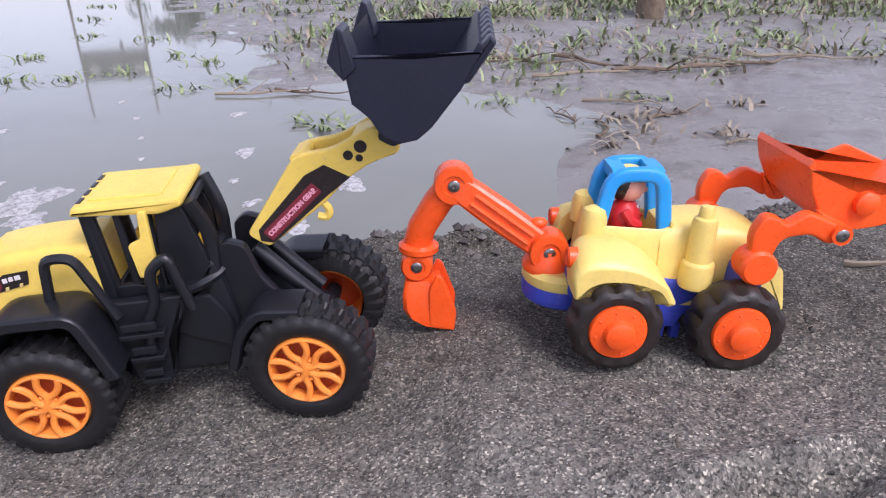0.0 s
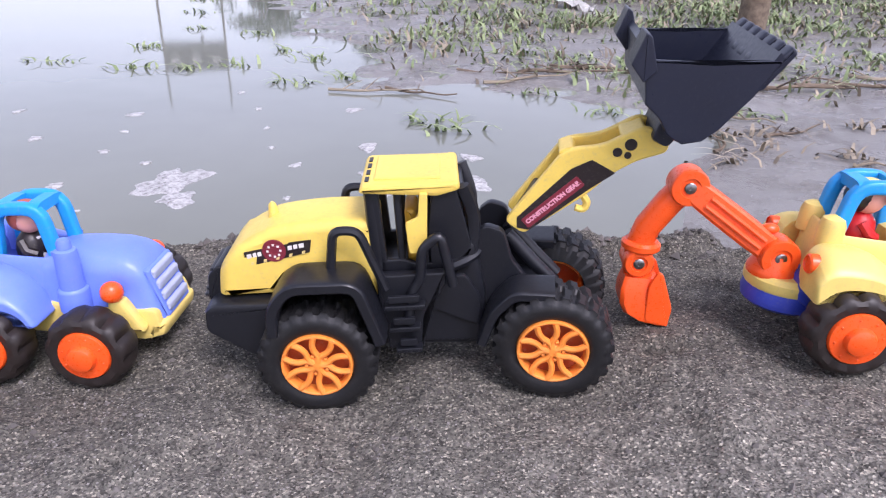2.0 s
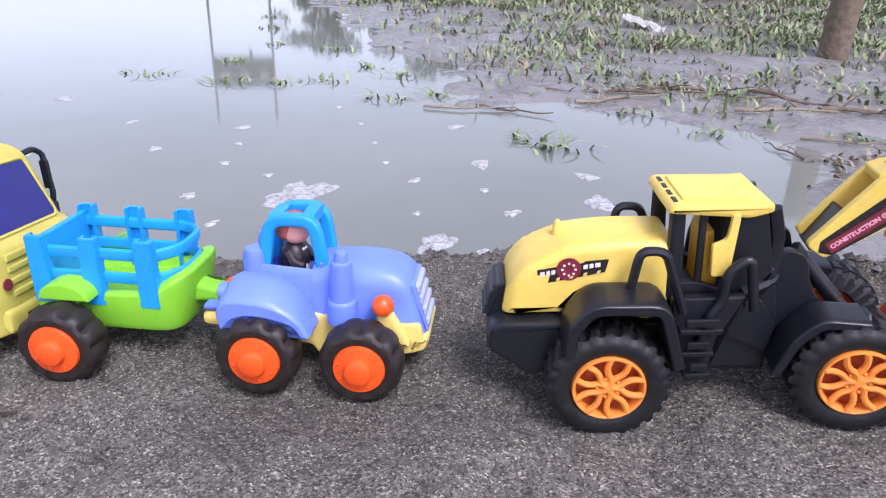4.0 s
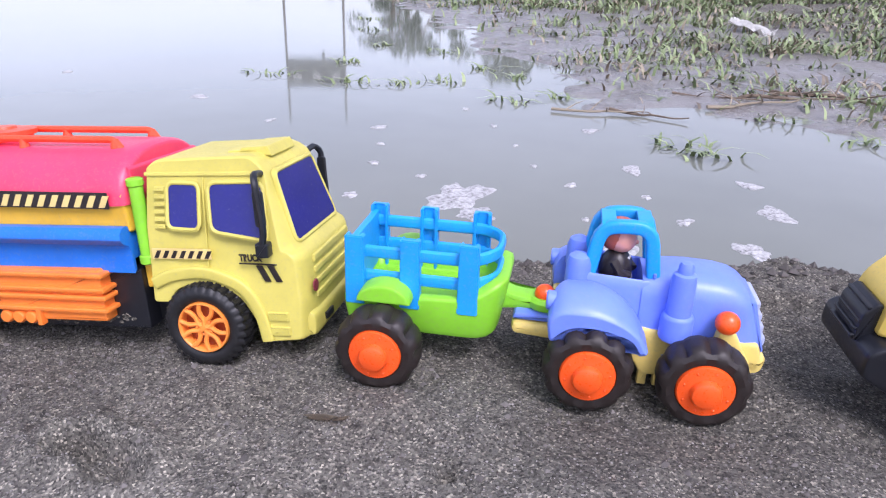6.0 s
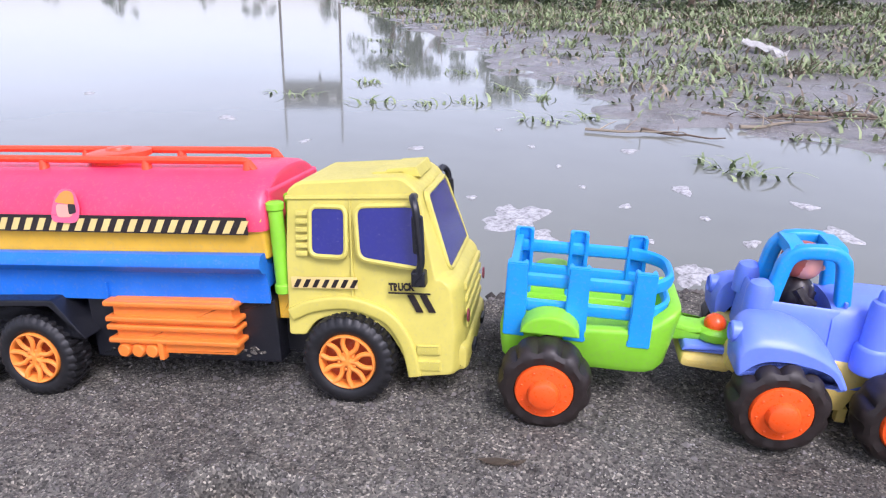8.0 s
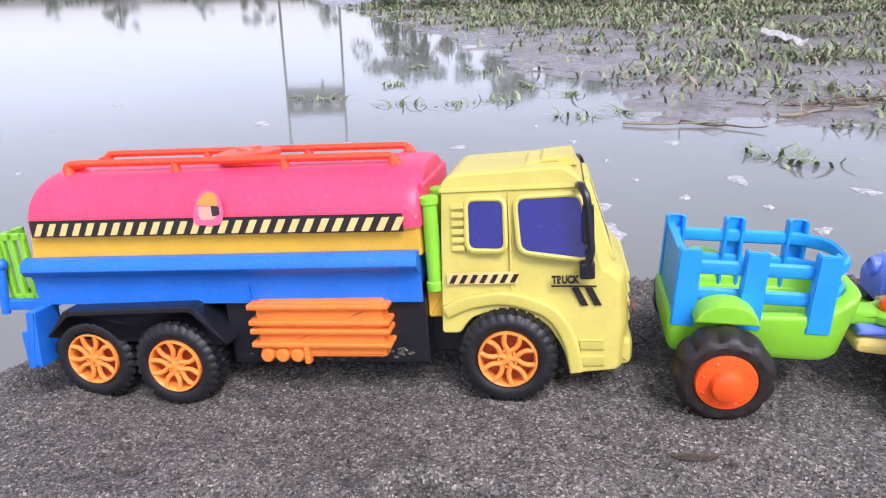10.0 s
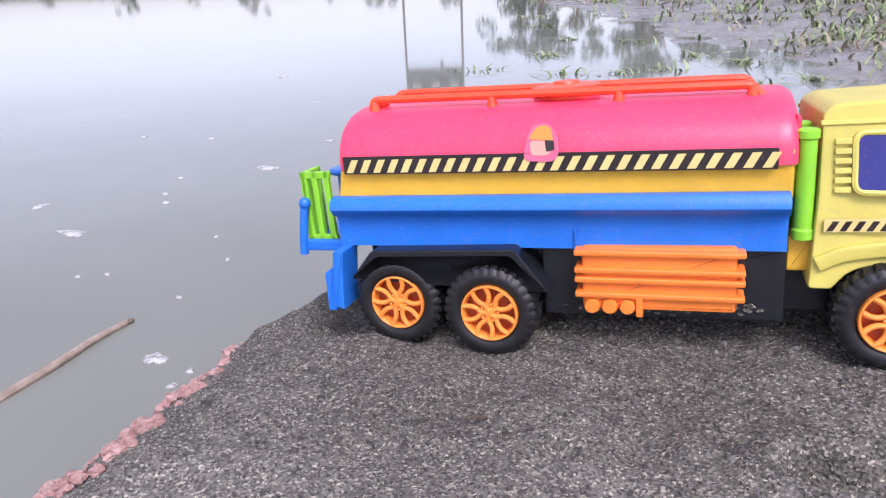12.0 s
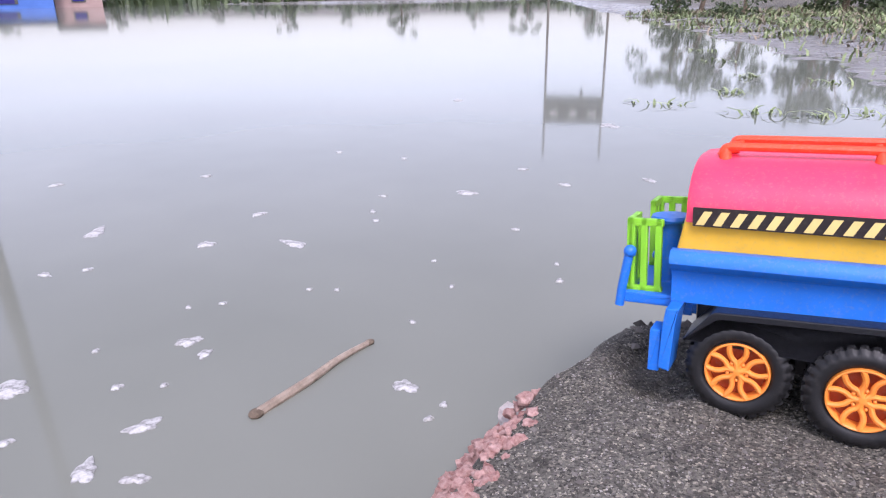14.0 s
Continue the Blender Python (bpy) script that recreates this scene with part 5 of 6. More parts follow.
door = part("door_sticker", prism([(316, 73.8, 0.3), (343, 73.2, 0.3), (343, 74.2, 0.3), (316, 74.8, 0.3)], 12.9, 13.6, 0.05), M_STICK_BLACK, truck, "black door sticker")
words("TRUCK", 5.8, M_STICK_BLACK, truck, pose(0.3245, 0.0134, 0.0780) @ pose(0, 0, 0, 90) @ Matrix.Diagonal((0.84, 1.15, 1, 1)))
for k in range(2):
    part("door_bar", prism([(328 + 8 * k, 73, 0.3), (332.5 + 8 * k, 73, 0.3), (338 + 8 * k, 61.5, 0.3), (333.5 + 8 * k, 61.5, 0.3)], 12.8, 13.5, 0.05), M_STICK_BLACK, truck)


# ---- loader sticker details ----
part("badge", lathe([(7.5, 0.3), (7.5, -0.5), (6.4, -0.6), (6.0, -0.4), (5.0, -0.4), (4.8, -0.7), (2.4, -0.7), (2.2, -0.4), (0.3, -0.4)], (-22, 0, 104), "v", 26), M_STICK_RED, stick, "maroon cogwheel badge")
for k in range(8):
    a = math.pi * k / 4
    part("badge_spoke", box(-22 + 4 * math.cos(a) - 0.7, -22 + 4 * math.cos(a) + 0.7, -0.9, -0.5, 104 + 4 * math.sin(a) - 0.7, 104 + 4 * math.sin(a) + 0.7, edge=0.2), M_STICK_WHITE, stick)
for u0, u1, w in ((-39.5, -36.6, 99.6), (-35.6, -33.4, 100.2), (-32.6, -30.2, 100.7), (-13.2, -10.6, 103.8), (-9.6, -7.2, 104.4), (-6.2, -3, 104.9)):
    part("lettering_bar", prism([(u0, w, 0.3), (u1, w + 0.4, 0.3), (u1, w + 3.2, 0.3), (u0, w + 2.8, 0.3)], -0.6, 0, 0.05), M_STICK_WHITE, stick, "pale bar of lettering")
for k in range(5):
    u = -38 + 8.2 * k
    part("stripe", prism([(u, 94.6 + 0.17 * (u + 40), 0.1), (u + 2, 94.9 + 0.17 * (u + 40), 0.1), (u + 2.6, 97 + 0.17 * (u + 40), 0.1), (u + 0.6, 96.7 + 0.17 * (u + 40), 0.1)], -0.6, 0, 0.05), M_STICK_CREAM, stick)


# ---- on the water: foam flakes, a drifting stick ----
def foam_flake(x, y, s, k):
    rnd = random.Random(k)
    bm = bmesh.new()
    n = 30
    el = 1.0 + rnd.random() * 0.7
    turn = rnd.random() * 3.1 if k < 42 else 1.1 + rnd.random() * 0.9
    ph = [rnd.random() * 6.3 for _ in range(4)]
    rings = []
    for z, q in ((-0.0005, 1.0), (0.0006, 0.97), (0.0014, 0.80), (0.0017, 0.45)):
        ring = []
        for i in range(n):
            a = 2 * math.pi * i / n
            r = s * q * (1 + 0.16 * math.sin(2 * a + ph[0]) + 0.15 * math.sin(3 * a + ph[1]) + 0.12 * math.sin(5 * a + ph[2]) + 0.08 * math.sin(8 * a + ph[3]))
            px, py = r * el * math.cos(a), r * math.sin(a) / el ** 0.5
            ring.append(Vector((px * math.cos(turn) - py * math.sin(turn), px * math.sin(turn) + py * math.cos(turn), z)) / MM)
        rings.append(ring)
    add_loft(bm, rings)
    single("foam_flake", bm, M_FOAM, "flake of white foam floating on the pond", "foam", "foam flakes on the pond", at=pose(x, y, 0.0004))


FLAKES_WEST = [(-1.96, 0.429, 9), (-1.767, 0.484, 7), (-1.658, 0.554, 8), (-1.812, 0.627, 6), (-1.583, 0.915, 9), (-1.847, 1.08, 4), (-1.658, 0.738, 3), (-1.623, 0.702, 3), (-1.288, 0.329, 6),
               (-1.439, 0.159, 6), (-1.534, 0.277, 6), (-1.498, 0.269, 4), (-1.599, 0.212, 2), (-1.516, 0.183, 3), (-1.481, 0.209, 2), (-1.854, 0.294, 4), (-1.823, 0.334, 3), (-1.606, 0.331, 2),
               (-1.27, 0.632, 3), (-1.297, 0.682, 2), (-1.376, 0.545, 2), (-1.443, 0.605, 2), (-1.577, 1.126, 4)]
FLAKES_MID = [(-1.452, 1.057, 5), (-1.327, 1.169, 6), (-1.584, 1.663, 8), (-1.383, 0.114, 4), (-1.425, 0.098, 6), (-1.597, 0.127, 9), (-1.515, 0.083, 3), (-1.24, 0.298, 2), (-1.491, 0.462, 2),
              (-1.521, 0.445, 2), (-1.241, 0.323, 2), (-2.207, 1.87, 10), (-2.015, 1.055, 4), (-1.41, 0.78, 3), (-1.70, 0.82, 3), (-2.1, 0.75, 5), (-2.3, 0.55, 6), (-1.36, 0.44, 2), (-1.58, 0.36, 2)]
FLAKES_EAST = [(-0.70, 1.06, 26), (-0.655, 0.985, 17), (-0.72, 1.10, 14), (-0.167, 1.149, 16), (-0.427, 0.899, 15), (-0.517, 1.197, 6), (-0.799, 1.159, 5), (-1.1, 1.274, 8), (-1.003, 1.506, 9),
               (-1.607, 1.678, 10), (-0.505, 1.655, 10), (-0.405, 1.341, 12), (-0.321, 1.059, 7), (-0.232, 0.964, 14), (-1.28, 1.479, 6), (-0.914, 1.214, 6), (-0.351, 0.88, 7), (-0.186, 1.307, 11),
               (-0.849, 1.792, 6), (-0.887, 1.013, 7), (-0.788, 0.899, 5), (-0.60, 1.30, 4), (-0.66, 1.45, 4), (-0.38, 1.17, 5), (-0.48, 1.02, 4), (-0.95, 1.36, 5), (-0.74, 1.62, 5)]
for k, (x, y, s) in enumerate(FLAKES_WEST + FLAKES_MID + FLAKES_EAST):
    foam_flake(x, y, s * 0.0017 if k < 42 else s * 0.0019, k)

bm = tube(smooth_path([(-1369, 374, 2), (-1371, 330, 3), (-1368, 285, 3), (-1370, 223, 1)], 5), 4.0, 9, taper=lambda s: 0.75 + 0.5 * s)
reed = single("drifting_stick", bm, M_BAMBOO, "pale bamboo stick drifting on the pond", "stick")
part("broken_end", ball((-1370, 222, 2), 6.5, 1, 1.1, 0.6), M_BARK, reed, "frayed grey stick end")
part("broken_end", ball((-1369, 376, 2), 4.6, 1, 1.3, 0.6), M_BARK, reed, "dark stick tip")

# ---- broken brick under the end of the sand bank ----
rnd = random.Random(5)


def lump(name, c, s, mat, seed, parent=None):
    r = random.Random(seed)
    bm = bmesh.new()
    bmesh.ops.create_icosphere(bm, subdivisions=2, radius=1.0)
    off = Vector((r.random() * 50, r.random() * 50, r.random() * 50))
    for v in bm.verts:
        k = 0.75 + 0.55 * noise.noise(v.co * 1.3 + off) + 0.42 * noise.noise(v.co * 2.9 + off) + 0.14 * noise.noise(v.co * 7.5 + off)
        v.co = Vector((v.co.x * s[0], v.co.y * s[1], v.co.z * s[2])) * k + Vector(c)
    return bm


for k in range(230):
    y = -0.03 + 0.31 * k / 229 + rnd.uniform(-0.012, 0.012)
    z = rnd.uniform(0.0, 0.082)
    x = float(edge_left(np.array([y]))[0]) + 0.006 - 0.058 * (1 - z / 0.085) + rnd.uniform(-0.006, 0.006)
    s = rnd.uniform(0.004, 0.0085)
    single("brick_chunk", lump("brick_chunk", (x, y, z), (s, s * rnd.uniform(0.8, 1.6), s * 0.8), M_BRICK, k), M_BRICK, "crumbling red brick chunk at the sand edge", "brick chunk", "broken bricks under the bank")
for k in range(130):
    y = rnd.uniform(-0.03, 0.235)
    x = float(edge_left(np.array([y]))[0]) + 0.020 * rnd.random() ** 1.3
    s = rnd.uniform(0.0025, 0.006)
    single("brick_chunk", lump("brick_chunk", (x, y, height_at(x, y) - 0.001), (s, s * rnd.uniform(0.8, 1.5), s * 0.7), M_BRICK, 500 + k), M_BRICK, "crumbling red brick chunk at the sand edge", "brick chunk", "broken bricks under the bank")
single("pale_stone", lump("pale_stone", (-1.150, 0.278, 0.046), (0.015, 0.018, 0.011), M_FOAM, 77), rough_material("pale_stone", (0.35, 0.30, 0.28), (0.58, 0.53, 0.50), 60), "pale lime-stained stone by the water", "stone")


# ---- weeds and grass ----
def blade(verts, faces, x, y, z, h, lean, turn, width):
    base = len(verts)
    dx, dy = math.cos(turn), math.sin(turn)
    for i, (t, wd) in enumerate(((0, 1.0), (0.4, 0.9), (0.75, 0.55), (1.0, 0.05))):
        bend = lean * t * t
        px, py, pz = x + dx * h * bend, y + dy * h * bend, z + h * (t - 0.35 * bend * t)
        for sg in (-1, 1):
            verts.append((px - dy * sg * width * wd * 0.5, py + dx * sg * width * wd * 0.5, pz))
    for i in range(3):
        a = base + 2 * i
        faces.append((a, a + 1, a + 3, a + 2))


def field(name, mat, label, spots, category="grass"):
    verts, faces = [], []
    for s in spots:
        blade(verts, faces, *s)
    me = bpy.data.meshes.new(name)
    me.from_pydata(verts, [], faces)
    me.polygons.foreach_set("use_smooth", [True] * len(me.polygons))
    me.materials.append(mat)
    return tagged(new(name, me), label, category, kind="stuff")


def bank_depth(x, y):
    d = (x + 0.42) * 0.886 + (y - 1.95) * 0.465 + 0.10 * math.sin(x * 3 + y * 2) + 0.05 * math.sin(x * 11)
    return min(d, (y - 1.92) * 0.9 + 0.06 * math.sin(x * 9))


rnd = random.Random(11)
green, straw = [], []
tries = 0
while len(green) < 24000 and tries < 700000:
    tries += 1
    y = 1.9 + 8.0 * rnd.random() ** 1.6
    x = -4.5 + 9.5 * rnd.random()
    d = bank_depth(x, y)
    if d < 0.02 or abs(x) > 0.9 * y + 0.6:
        continue
    clump = 0.5 + 0.5 * noise.noise(Vector((x * 2.3, y * 2.3, 0.3))) + 0.35 * noise.noise(Vector((x * 7, y * 7, 4.0)))
    dense = min(1, d / 0.7) * 0.9 + 0.1 + 0.5 * min(1, max(0, (d - 0.9) / 0.8))
    if rnd.random() > dense * max(0, clump - 0.30) * 1.6:
        continue
    z = 0.0
    h = rnd.uniform(0.018, 0.065) * (0.7 + 0.5 * clump) * (1 + 0.12 * (y - 2))
    dead = rnd.random() < 0.28
    (straw if dead else green).append((x, y, z, h, rnd.uniform(0.4, 2.2), rnd.random() * 6.3, rnd.uniform(0.005, 0.013) * (1 + 0.15 * (y - 2))))
for spots in (green, straw):
    a = np.array([s[:2] for s in spots])
    zs = ground_height(a[:, 0], a[:, 1]) - 0.004
    spots[:] = [(s[0], s[1], float(z), *s[3:]) for s, z in zip(spots, zs)]
field("bank_grass", M_GRASS, "short uneven green grass on the muddy bank", green)
field("dead_grass", M_STRAW, "dry straw scattered among the bank grass", straw)

rnd = random.Random(21)
SPRIGS = [(-1.30, 2.05), (-1.15, 2.10), (-1.02, 2.2), (-0.95, 2.5), (-1.2, 2.9), (-0.8, 2.35), (-1.5, 3.0), (-0.62, 2.05), (-0.29, 1.57), (-0.25, 1.50), (-0.75, 1.95), (-1.45, 2.45), (-1.6, 2.1), (0.36, 1.57), (0.42, 1.45),
          (0.50, 1.75), (0.33, 1.35), (0.60, 1.40), (0.47, 1.62), (0.72, 1.65), (0.15, 1.75), (0.30, 1.85), (-0.05, 1.95), (-1.75, 3.6), (-2.0, 4.2)]
for x, y in SPRIGS:
    spots = []
    for k in range(15):
        a, r = rnd.random() * 6.3, 0.06 * rnd.random()
        px, py = x + r * 1.6 * math.cos(a), y + r * math.sin(a)
        spots.append((px, py, max(height_at(px, py), 0) - 0.003, rnd.uniform(0.012, 0.05), rnd.uniform(0.8, 2.6), rnd.random() * 6.3, rnd.uniform(0.005, 0.012)))
    verts, faces = [], []
    for s in spots:
        blade(verts, faces, *s)
    me = bpy.data.meshes.new("weed_tuft")
    me.from_pydata(verts, [], faces)
    me.materials.append(M_GRASS if x < 0.1 or y > 1.7 else M_STRAW)
    tagged(new("weed_tuft", me), "straggling green weed tuft at the water edge", "weed", "weed tufts along the shore", "stuff")

TWIGS = [(-0.50, 1.86, 0.26, 5, 4), (-0.36, 1.87, 0.20, -10, 4), (0.06, 2.20, 0.34, 12, 6), (-0.05, 2.10, 0.30, 25, 5), (0.22, 2.26, 0.40, -8, 7), (0.50, 2.2, 0.36, -40, 7), (0.40, 2.05, 0.30, 10, 6), (0.55, 1.60, 0.18, 30, 4),
         (0.36, 1.50, 0.16, 70, 4), (0.45, 1.72, 0.20, -20, 4), (0.70, 2.10, 0.40, 6, 7), (0.95, 2.15, 0.45, 12, 7), (1.15, 2.25, 0.40, -15, 6), (0.28, 1.62, 0.16, 110, 3), (-0.15, 2.16, 0.25, -5, 4), (0.62, 1.35, 0.12, 15, 3),
         (-0.29, 0.66, 0.05, 10, 2), (0.25, 0.60, 0.04, -20, 2), (0.33, 0.46, 0.05, -12, 2.5)]
for k, (x, y, ln, ang, r) in enumerate(TWIGS):
    rr = random.Random(k)
    a = radians(ang)
    pts = []
    for i in range(6):
        t = i / 5 - 0.5
        px, py = x + ln * t * math.cos(a) + rr.uniform(-1, 1) * 0.05 * ln, y + ln * t * math.sin(a) + rr.uniform(-1, 1) * 0.05 * ln
        pts.append(Vector((px, py, max(height_at(px, py), 0.0) + r * 0.0008 + (0.01 * rr.random() if ln > 0.1 else 0))) / MM)
    bm = tube(smooth_path(pts, 4), r, 7, taper=lambda s: 1.1 - 0.7 * s)
    for j in range(3 if ln > 0.1 else 0):
        q = pts[1 + j]
        e = q + Vector((rr.uniform(-1, 1), rr.uniform(-1, 1), rr.uniform(0.1, 0.5))) * ln * 300
        add_tube(bm, [q, q.lerp(e, 0.5) + Vector((3, 5, 4)), e], r * 0.5, 6, taper=lambda s: 1.1 - 0.8 * s)
    single("twig", bm, M_BARK if k % 3 else M_STRAW, "grey-brown dead twig lying on mud", "twig", "twigs on the mud")

# leaf litter on the sand
for k, (x, y, s, ang) in enumerate(((-0.612, 0.262, 0.011, 10), (-0.60, 0.265, 0.006, 40), (-0.30, 0.62, 0.02, 5), (0.28, 0.60, 0.018, -15), (0.12, 0.275, 0.006, 60), (-0.92, 0.21, 0.006, 20), (0.34, 0.44, 0.012, -10))):
    bm = bmesh.new()
    rings = [[(u * s / MM, 0.32 * s / MM * math.sin(math.pi * (u + 1) / 2) * sg, (0.12 * s * u * u + 0.0015 + (0.1 * s if sg == 0 else 0.16 * s)) / MM) for sg in (-1, 0, 1)] for u in (-0.98, -0.5, 0, 0.5, 0.98)]
    add_loft(bm, rings, cap=False, closed=False)
    bmesh.ops.solidify(bm, geom=bm.faces[:], thickness=0.0004)
    single("dry_leaf", bm, M_STRAW, "small curled dry leaf on grey sand", "leaf", "leaf litter on the sand", at=pose(x, y, height_at(x, y), 0, 0, ang))

# crumpled paper and post on the bank
bm = bmesh.new()
n = 9
grid = [[Vector(((i / 8 - 0.5) * 0.22, (j / 8 - 0.5) * 0.20, 0.05 + 0.045 * noise.noise(Vector((i * 0.55, j * 0.6, 2.2))) - 0.03 * (i / 8))) / MM for i in range(n)] for j in range(n)]
add_loft(bm, grid, cap=False, closed=False)
bmesh.ops.solidify(bm, geom=bm.faces[:], thickness=0.002)
PAPER = (0.20, 3.95)
single("paper_scrap", bm, M_PAPER, "crumpled white paper scrap lying in the grass", "paper", at=pose(*PAPER, height_at(*PAPER), 0, 8, -20))
POST = (0.92, 3.20)
bm = lathe([(62, -120), (60, 200), (56, 620), (52, 640), (20, 644)], (0, 0, 0), "w", 18, lambda a, i: 1 + 0.06 * math.sin(3 * a + i))
single("wooden_post", bm, M_BARK, "weathered brown wooden post on the grassy bank", "post", at=pose(*POST, height_at(*POST)))


# ---- far shore: what the pond mirrors ----
def platform_sign():
    at = pose(-10.3, 21.95, 0, 0, 0, math.degrees(math.atan2(0.76, 1.78)))
    t = thing("roadside_board", at, "dark weathered board on two tall poles across the pond", "board")
    for sg in (-1, 1):
        part("pole", lathe([(42, -300), (38, 2500), (30, 5100), (10, 5120)], (sg * 960, 0, 0), "w", 12), M_MASTWOOD, t)
    part("board", prism(rect(-950, 950, 3020, 3950, 20), -40, 40, 8), M_BOARD, t)
    for k in range(3):
        part("pale_patch", prism(rect(-780 + 640 * k, -500 + 640 * k, 3560, 3660, 10), -52, -42, 2), M_PAPER, t)
    part("finial", lathe([(40, 3000), (60, 2900), (20, 2780)], (250, 0, 0), "w", 10), M_BOARD, t)


platform_sign()

bm = tube([Vector(p) for p in ((-3750, 930, -350), (-3742, 975, 500), (-3735, 1005, 1400), (-3722, 1060, 3000))], 30, 12, taper=lambda s: 1.0 - 0.3 * s)
mast = single("leaning_pole", bm, M_MASTWOOD, "leaning grey-brown pole standing in the pond", "pole")
for z in (560, 860, 1180, 1560):
    part("pole_knot", lathe([(21, -16), (28, -4), (28, 4), (21, 16)], (-3744 + 0.008 * z, 950 + 0.037 * z, z), "w", 12), M_MASTWOOD, mast)


def far_tree(x, y, h, seed, name="tree", label="leafy green tree on the far shore", category="tree", group="trees on the far shore"):
    r = random.Random(seed)
    t = thing(name, pose(x, y, height_at(x, y) - 0.1), label, category, group)
    trunk = tube([Vector((0, 0, -100)), Vector((60 * h, 20 * h, 300 * h)), Vector((20 * h, 50 * h, 620 * h))], 34 * h, 8, taper=lambda s: 1.2 - 0.7 * s)
    for k in range(5):
        a = r.random() * 6.3
        add_tube(trunk, [Vector((30 * h, 25 * h, 380 * h + 40 * h * k)), Vector((160 * h * math.cos(a), 160 * h * math.sin(a), 520 * h + 40 * h * k)), Vector((260 * h * math.cos(a), 260 * h * math.sin(a), 640 * h + 50 * h * k))], 12 * h, 6, taper=lambda s: 1.2 - 0.8 * s)
    part("trunk", trunk, M_BARK, t)
    verts, faces = [], []
    for c in range(16):
        a, q = r.random() * 6.3, r.random() ** 0.5
        cc = Vector((0.45 * h * q * math.cos(a), 0.45 * h * q * math.sin(a), h * r.uniform(0.15, 0.95)))
        rad = h * r.uniform(0.09, 0.17)
        for k in range(110):
            v = Vector((r.gauss(0, 1), r.gauss(0, 1), r.gauss(0, 0.8))).normalized() * rad * r.uniform(0.5, 1.0)
            p = cc + v
            s = h * r.uniform(0.012, 0.030)
            d1 = Vector((r.gauss(0, 1), r.gauss(0, 1), r.gauss(0, 1))).normalized() * s
            d2 = Vector((r.gauss(0, 1), r.gauss(0, 1), r.gauss(0, 1))).normalized() * s
            b = len(verts)
            verts += [tuple(p - d1), tuple(p + d2), tuple(p + d1), tuple(p - d2)]
            faces.append((b, b + 1, b + 2, b + 3))
    me = bpy.data.meshes.new("crown")
    me.from_pydata(verts, [], faces)
    me.materials.append(M_LEAF)
    part("crown", me, None, t)


for k, (ang, r, h) in enumerate(((148, 31, 1.0), (141, 33, 0.8), (136, 32, 1.2), (131, 34, 0.9), (127, 31, 1.5), (121, 33, 1.1), (117, 31, 1.4), (112, 34, 1.6), (106, 33, 1.2), (100, 34, 1.6), (93, 33, 1.3), (155, 34, 1.0), (162, 33, 1.2), (170, 35, 1.5))):
    far_tree(-1 + r * math.cos(radians(ang)), r * math.sin(radians(ang)), h, 100 + k)


def far_house(x, y, turn, w, d, h, wall, label):
    t = thing("far_house", pose(x, y, height_at(x, y) - 0.05, 0, 0, turn), label, "house", "houses on the far shore")
    part("wall", prism(rect(-w * 500, w * 500, -200, h * 1000, 20), -d * 500, d * 500, 10), wall, t)
    part("roof", prism([(-w * 560, h * 1000, 10), (w * 560, h * 1000, 10), (w * 500, h * 1220, 10), (-w * 500, h * 1220, 10)], -d * 560, d * 560, 10), M_BOARD, t)
    win = part("window", prism(rect(-w * 150, w * 150, h * 350, h * 750, 5), -d * 500 - 30, -d * 500 + 20, 5), M_BOARD, t)
    part("pane", prism(rect(-w * 120, w * 120, h * 390, h * 710, 5), -d * 500 - 38, -d * 500 - 28, 2), M_GLASS, win)


for k, (x, y, h) in enumerate(((-3.3, 9.2, 0.95), (-2.6, 8.2, 0.8), (-1.7, 8.8, 1.1), (-0.8, 7.9, 0.9), (0.2, 8.6, 1.2), (1.3, 8.0, 1.0), (2.6, 8.4, 1.3), (4.0, 8.2, 1.2), (-4.1, 11.0, 1.2), (-2.2, 11.0, 1.5), (0.6, 11.0, 1.6))):
    far_tree(x, y, h, 300 + k, "shrub", "leafy green shrub on the grassy bank", "shrub", "shrubs on the grassy bank")
rnd = random.Random(31)
reeds = []
for k in range(2600):
    a, r = radians(rnd.uniform(85, 175)), 30.2 + rnd.random() * 3.5
    x, y = -1 + r * math.cos(a), r * math.sin(a)
    reeds.append((x, y, 0.0, rnd.uniform(0.2, 0.55) * (0.6 + 0.8 * abs(math.sin(a * 23))), rnd.uniform(0.1, 0.9), rnd.random() * 6.3, rnd.uniform(0.10, 0.30)))
field("far_reeds", M_LEAF, "low green growth along the far shore", reeds)
far_house(-27.8, 15.3, 60, 1.6, 1.4, 0.75, M_WALLFAR, "small brownish house on the far shore")
far_house(-29.0, 13.2, 60, 3.2, 2.0, 0.55, M_TARP, "low shed under bright blue sheet")


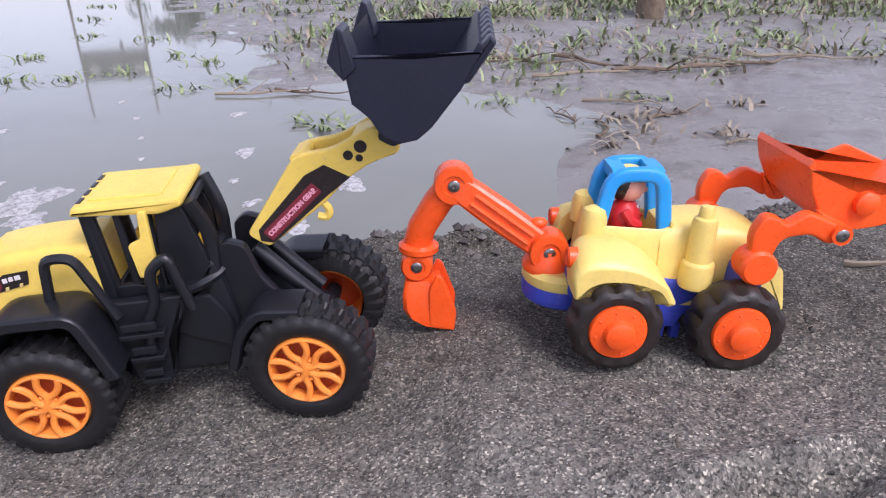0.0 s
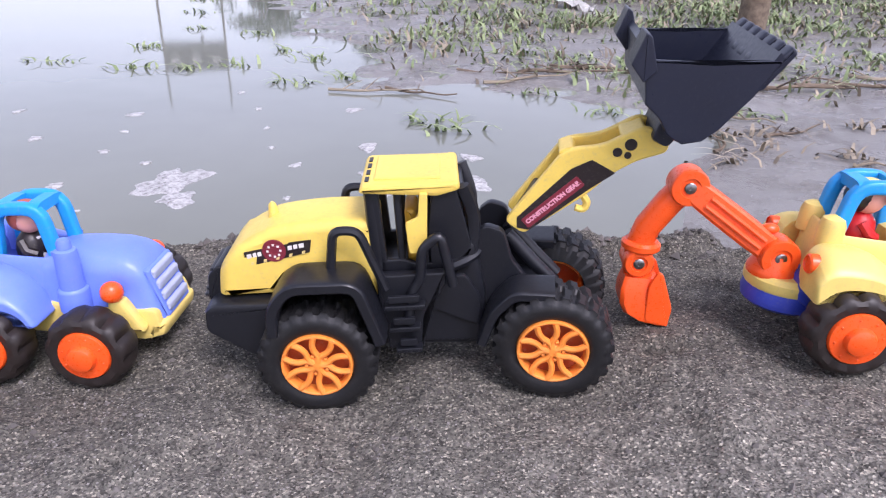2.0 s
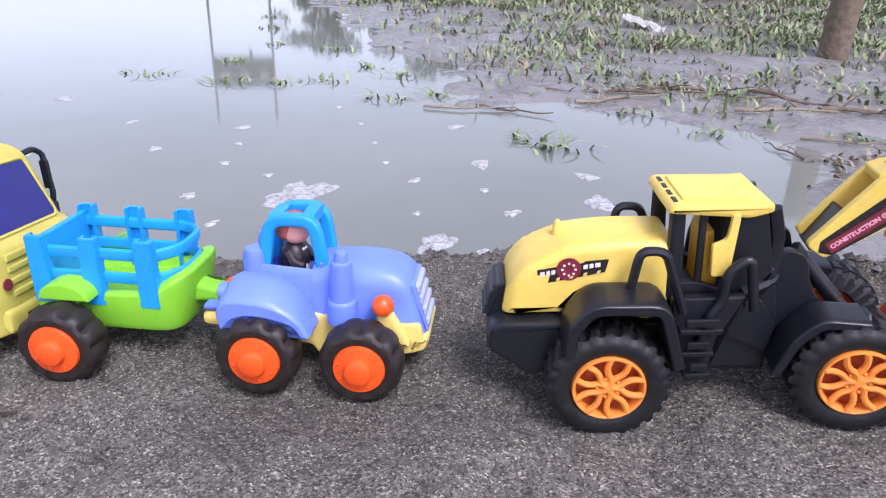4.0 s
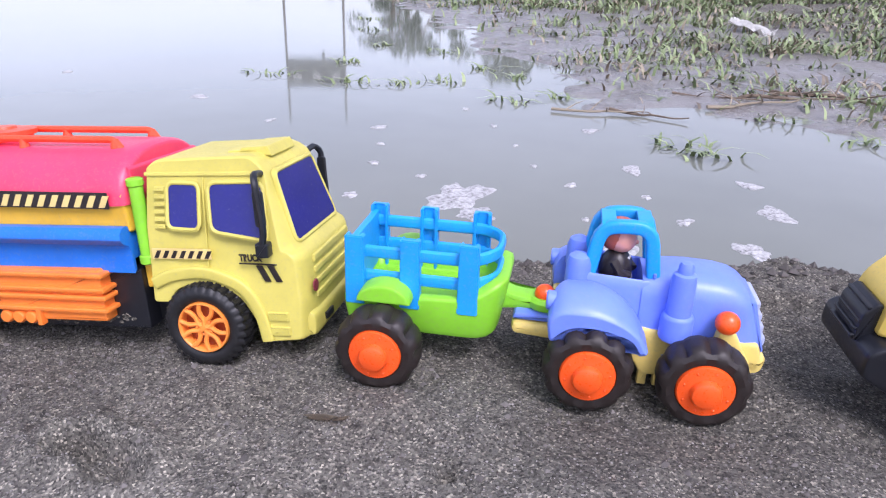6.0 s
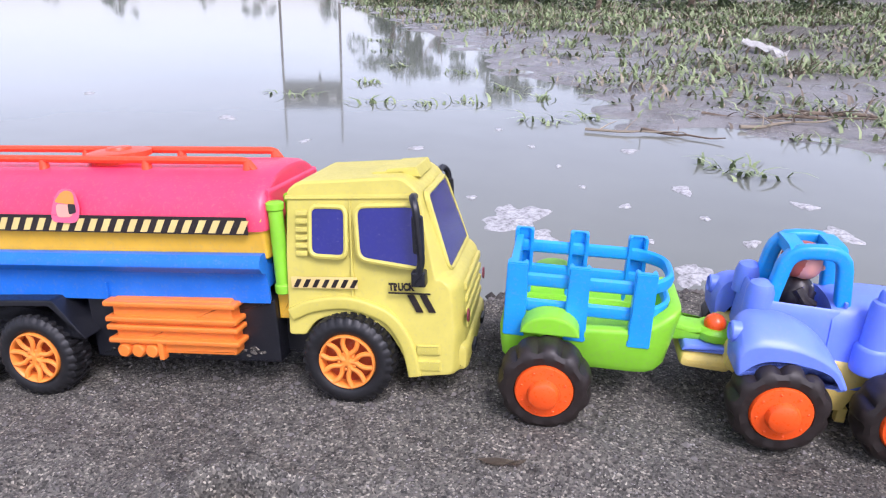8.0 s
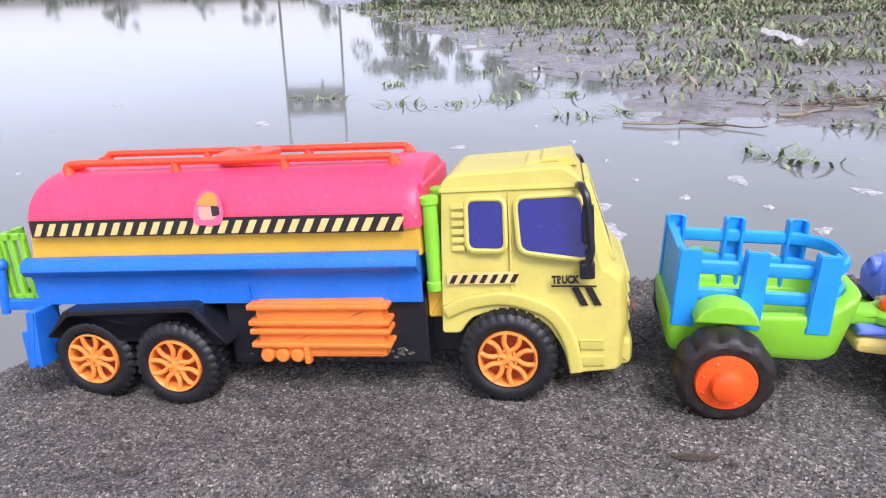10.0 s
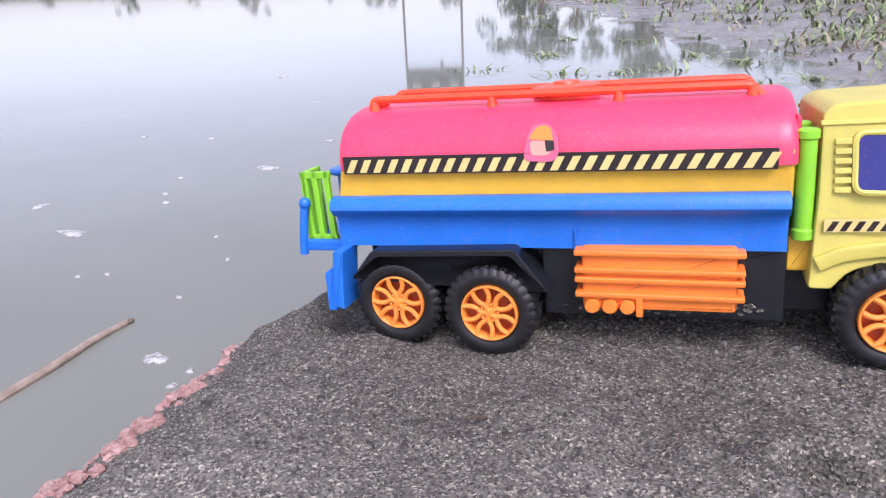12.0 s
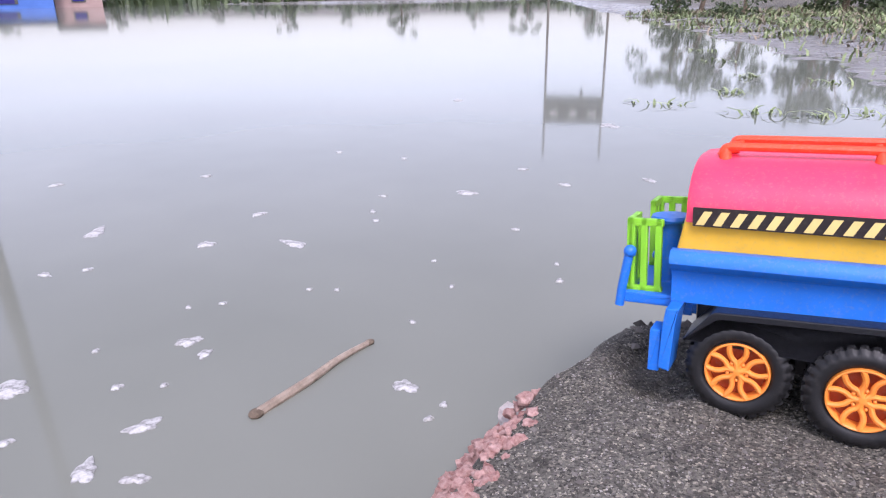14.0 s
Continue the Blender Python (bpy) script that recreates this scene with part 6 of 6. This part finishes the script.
# ---- loose grains, crumbs and clods on the sand ----
def scatter(name, label, category, count, seed, place, size, mat):
    r = np.random.RandomState(seed)
    xy = place(r, count)
    keep = (xy[:, 0] > edge_left(xy[:, 1]) + 0.004) & (xy[:, 1] < edge_far(xy[:, 0]) + 0.02)
    xy = xy[keep]
    n = len(xy)
    z = ground_height(xy[:, 0], xy[:, 1]) + sand_relief(xy[:, 0], xy[:, 1])
    s = size(r, n)
    octa = np.array([(1, 0, 0), (0, 1, 0), (-1, 0, 0), (0, -1, 0), (0, 0, 1), (0, 0, -1)], float)
    tri = np.array([(0, 1, 4), (1, 2, 4), (2, 3, 4), (3, 0, 4), (1, 0, 5), (2, 1, 5), (3, 2, 5), (0, 3, 5)])
    a = r.rand(n) * 6.28
    base = octa[None] * (s[:, None, None] * (0.6 + 0.8 * r.rand(n, 6, 1)))
    ca, sa = np.cos(a)[:, None], np.sin(a)[:, None]
    v = np.stack([base[..., 0] * ca - base[..., 1] * sa, base[..., 0] * sa + base[..., 1] * ca, base[..., 2] * 0.8], -1)
    v += np.stack([xy[:, 0], xy[:, 1], z + s * 0.15], -1)[:, None]
    f = (tri[None] + 6 * np.arange(n)[:, None, None]).reshape(-1, 3)
    me = bpy.data.meshes.new(name)
    me.from_pydata(v.reshape(-1, 3).tolist(), [], f.tolist())
    me.materials.append(mat)
    return tagged(new(name, me), label, category, kind="stuff")


def near_sand(r, n):
    y = 0.06 + 0.56 * r.rand(n) ** 1.3
    return np.stack([-1.15 + 1.75 * r.rand(n), y], -1)


def bank_rim(r, n):
    x = -1.1 + 1.9 * r.rand(n)
    return np.stack([x, edge_far(x) - 0.05 * r.rand(n) ** 2 + 0.015 * r.randn(n)], -1)


M_GRAIN = leaf_material("sand_grains", (0.045, 0.04, 0.036), (0.34, 0.32, 0.29))
M_GRAIN.node_tree.nodes["Principled BSDF"].inputs["Roughness"].default_value = 0.7
M_CLOD = leaf_material("dark_clods", (0.05, 0.045, 0.04), (0.17, 0.155, 0.14))
M_CLOD.node_tree.nodes["Principled BSDF"].inputs["Roughness"].default_value = 0.9
scatter("sand_grains", "loose grey sand grains over the bank", "sand", 60000, 3, near_sand, lambda r, n: 0.00042 + 0.00055 * r.rand(n) ** 3, M_GRAIN)
scatter("sand_crumbs", "dark crumbs of damp sand on the bank", "sand", 11000, 4, near_sand, lambda r, n: 0.0006 + 0.0020 * r.rand(n) ** 4, M_CLOD)
scatter("sand_clods", "crumbled sand clods along the bank rim", "sand", 3200, 6, bank_rim, lambda r, n: 0.0012 + 0.0050 * r.rand(n) ** 3, M_CLOD)


def churned_sand(r, n):
    return np.stack([-1.02 + 0.46 * r.rand(n), 0.30 + 0.13 * r.rand(n) ** 0.8], -1)


scatter("damp_clods", "damp crumbled sand clods beneath the tanker truck", "sand", 1500, 8, churned_sand, lambda r, n: 0.0008 + 0.0022 * r.rand(n) ** 4, M_CLOD)
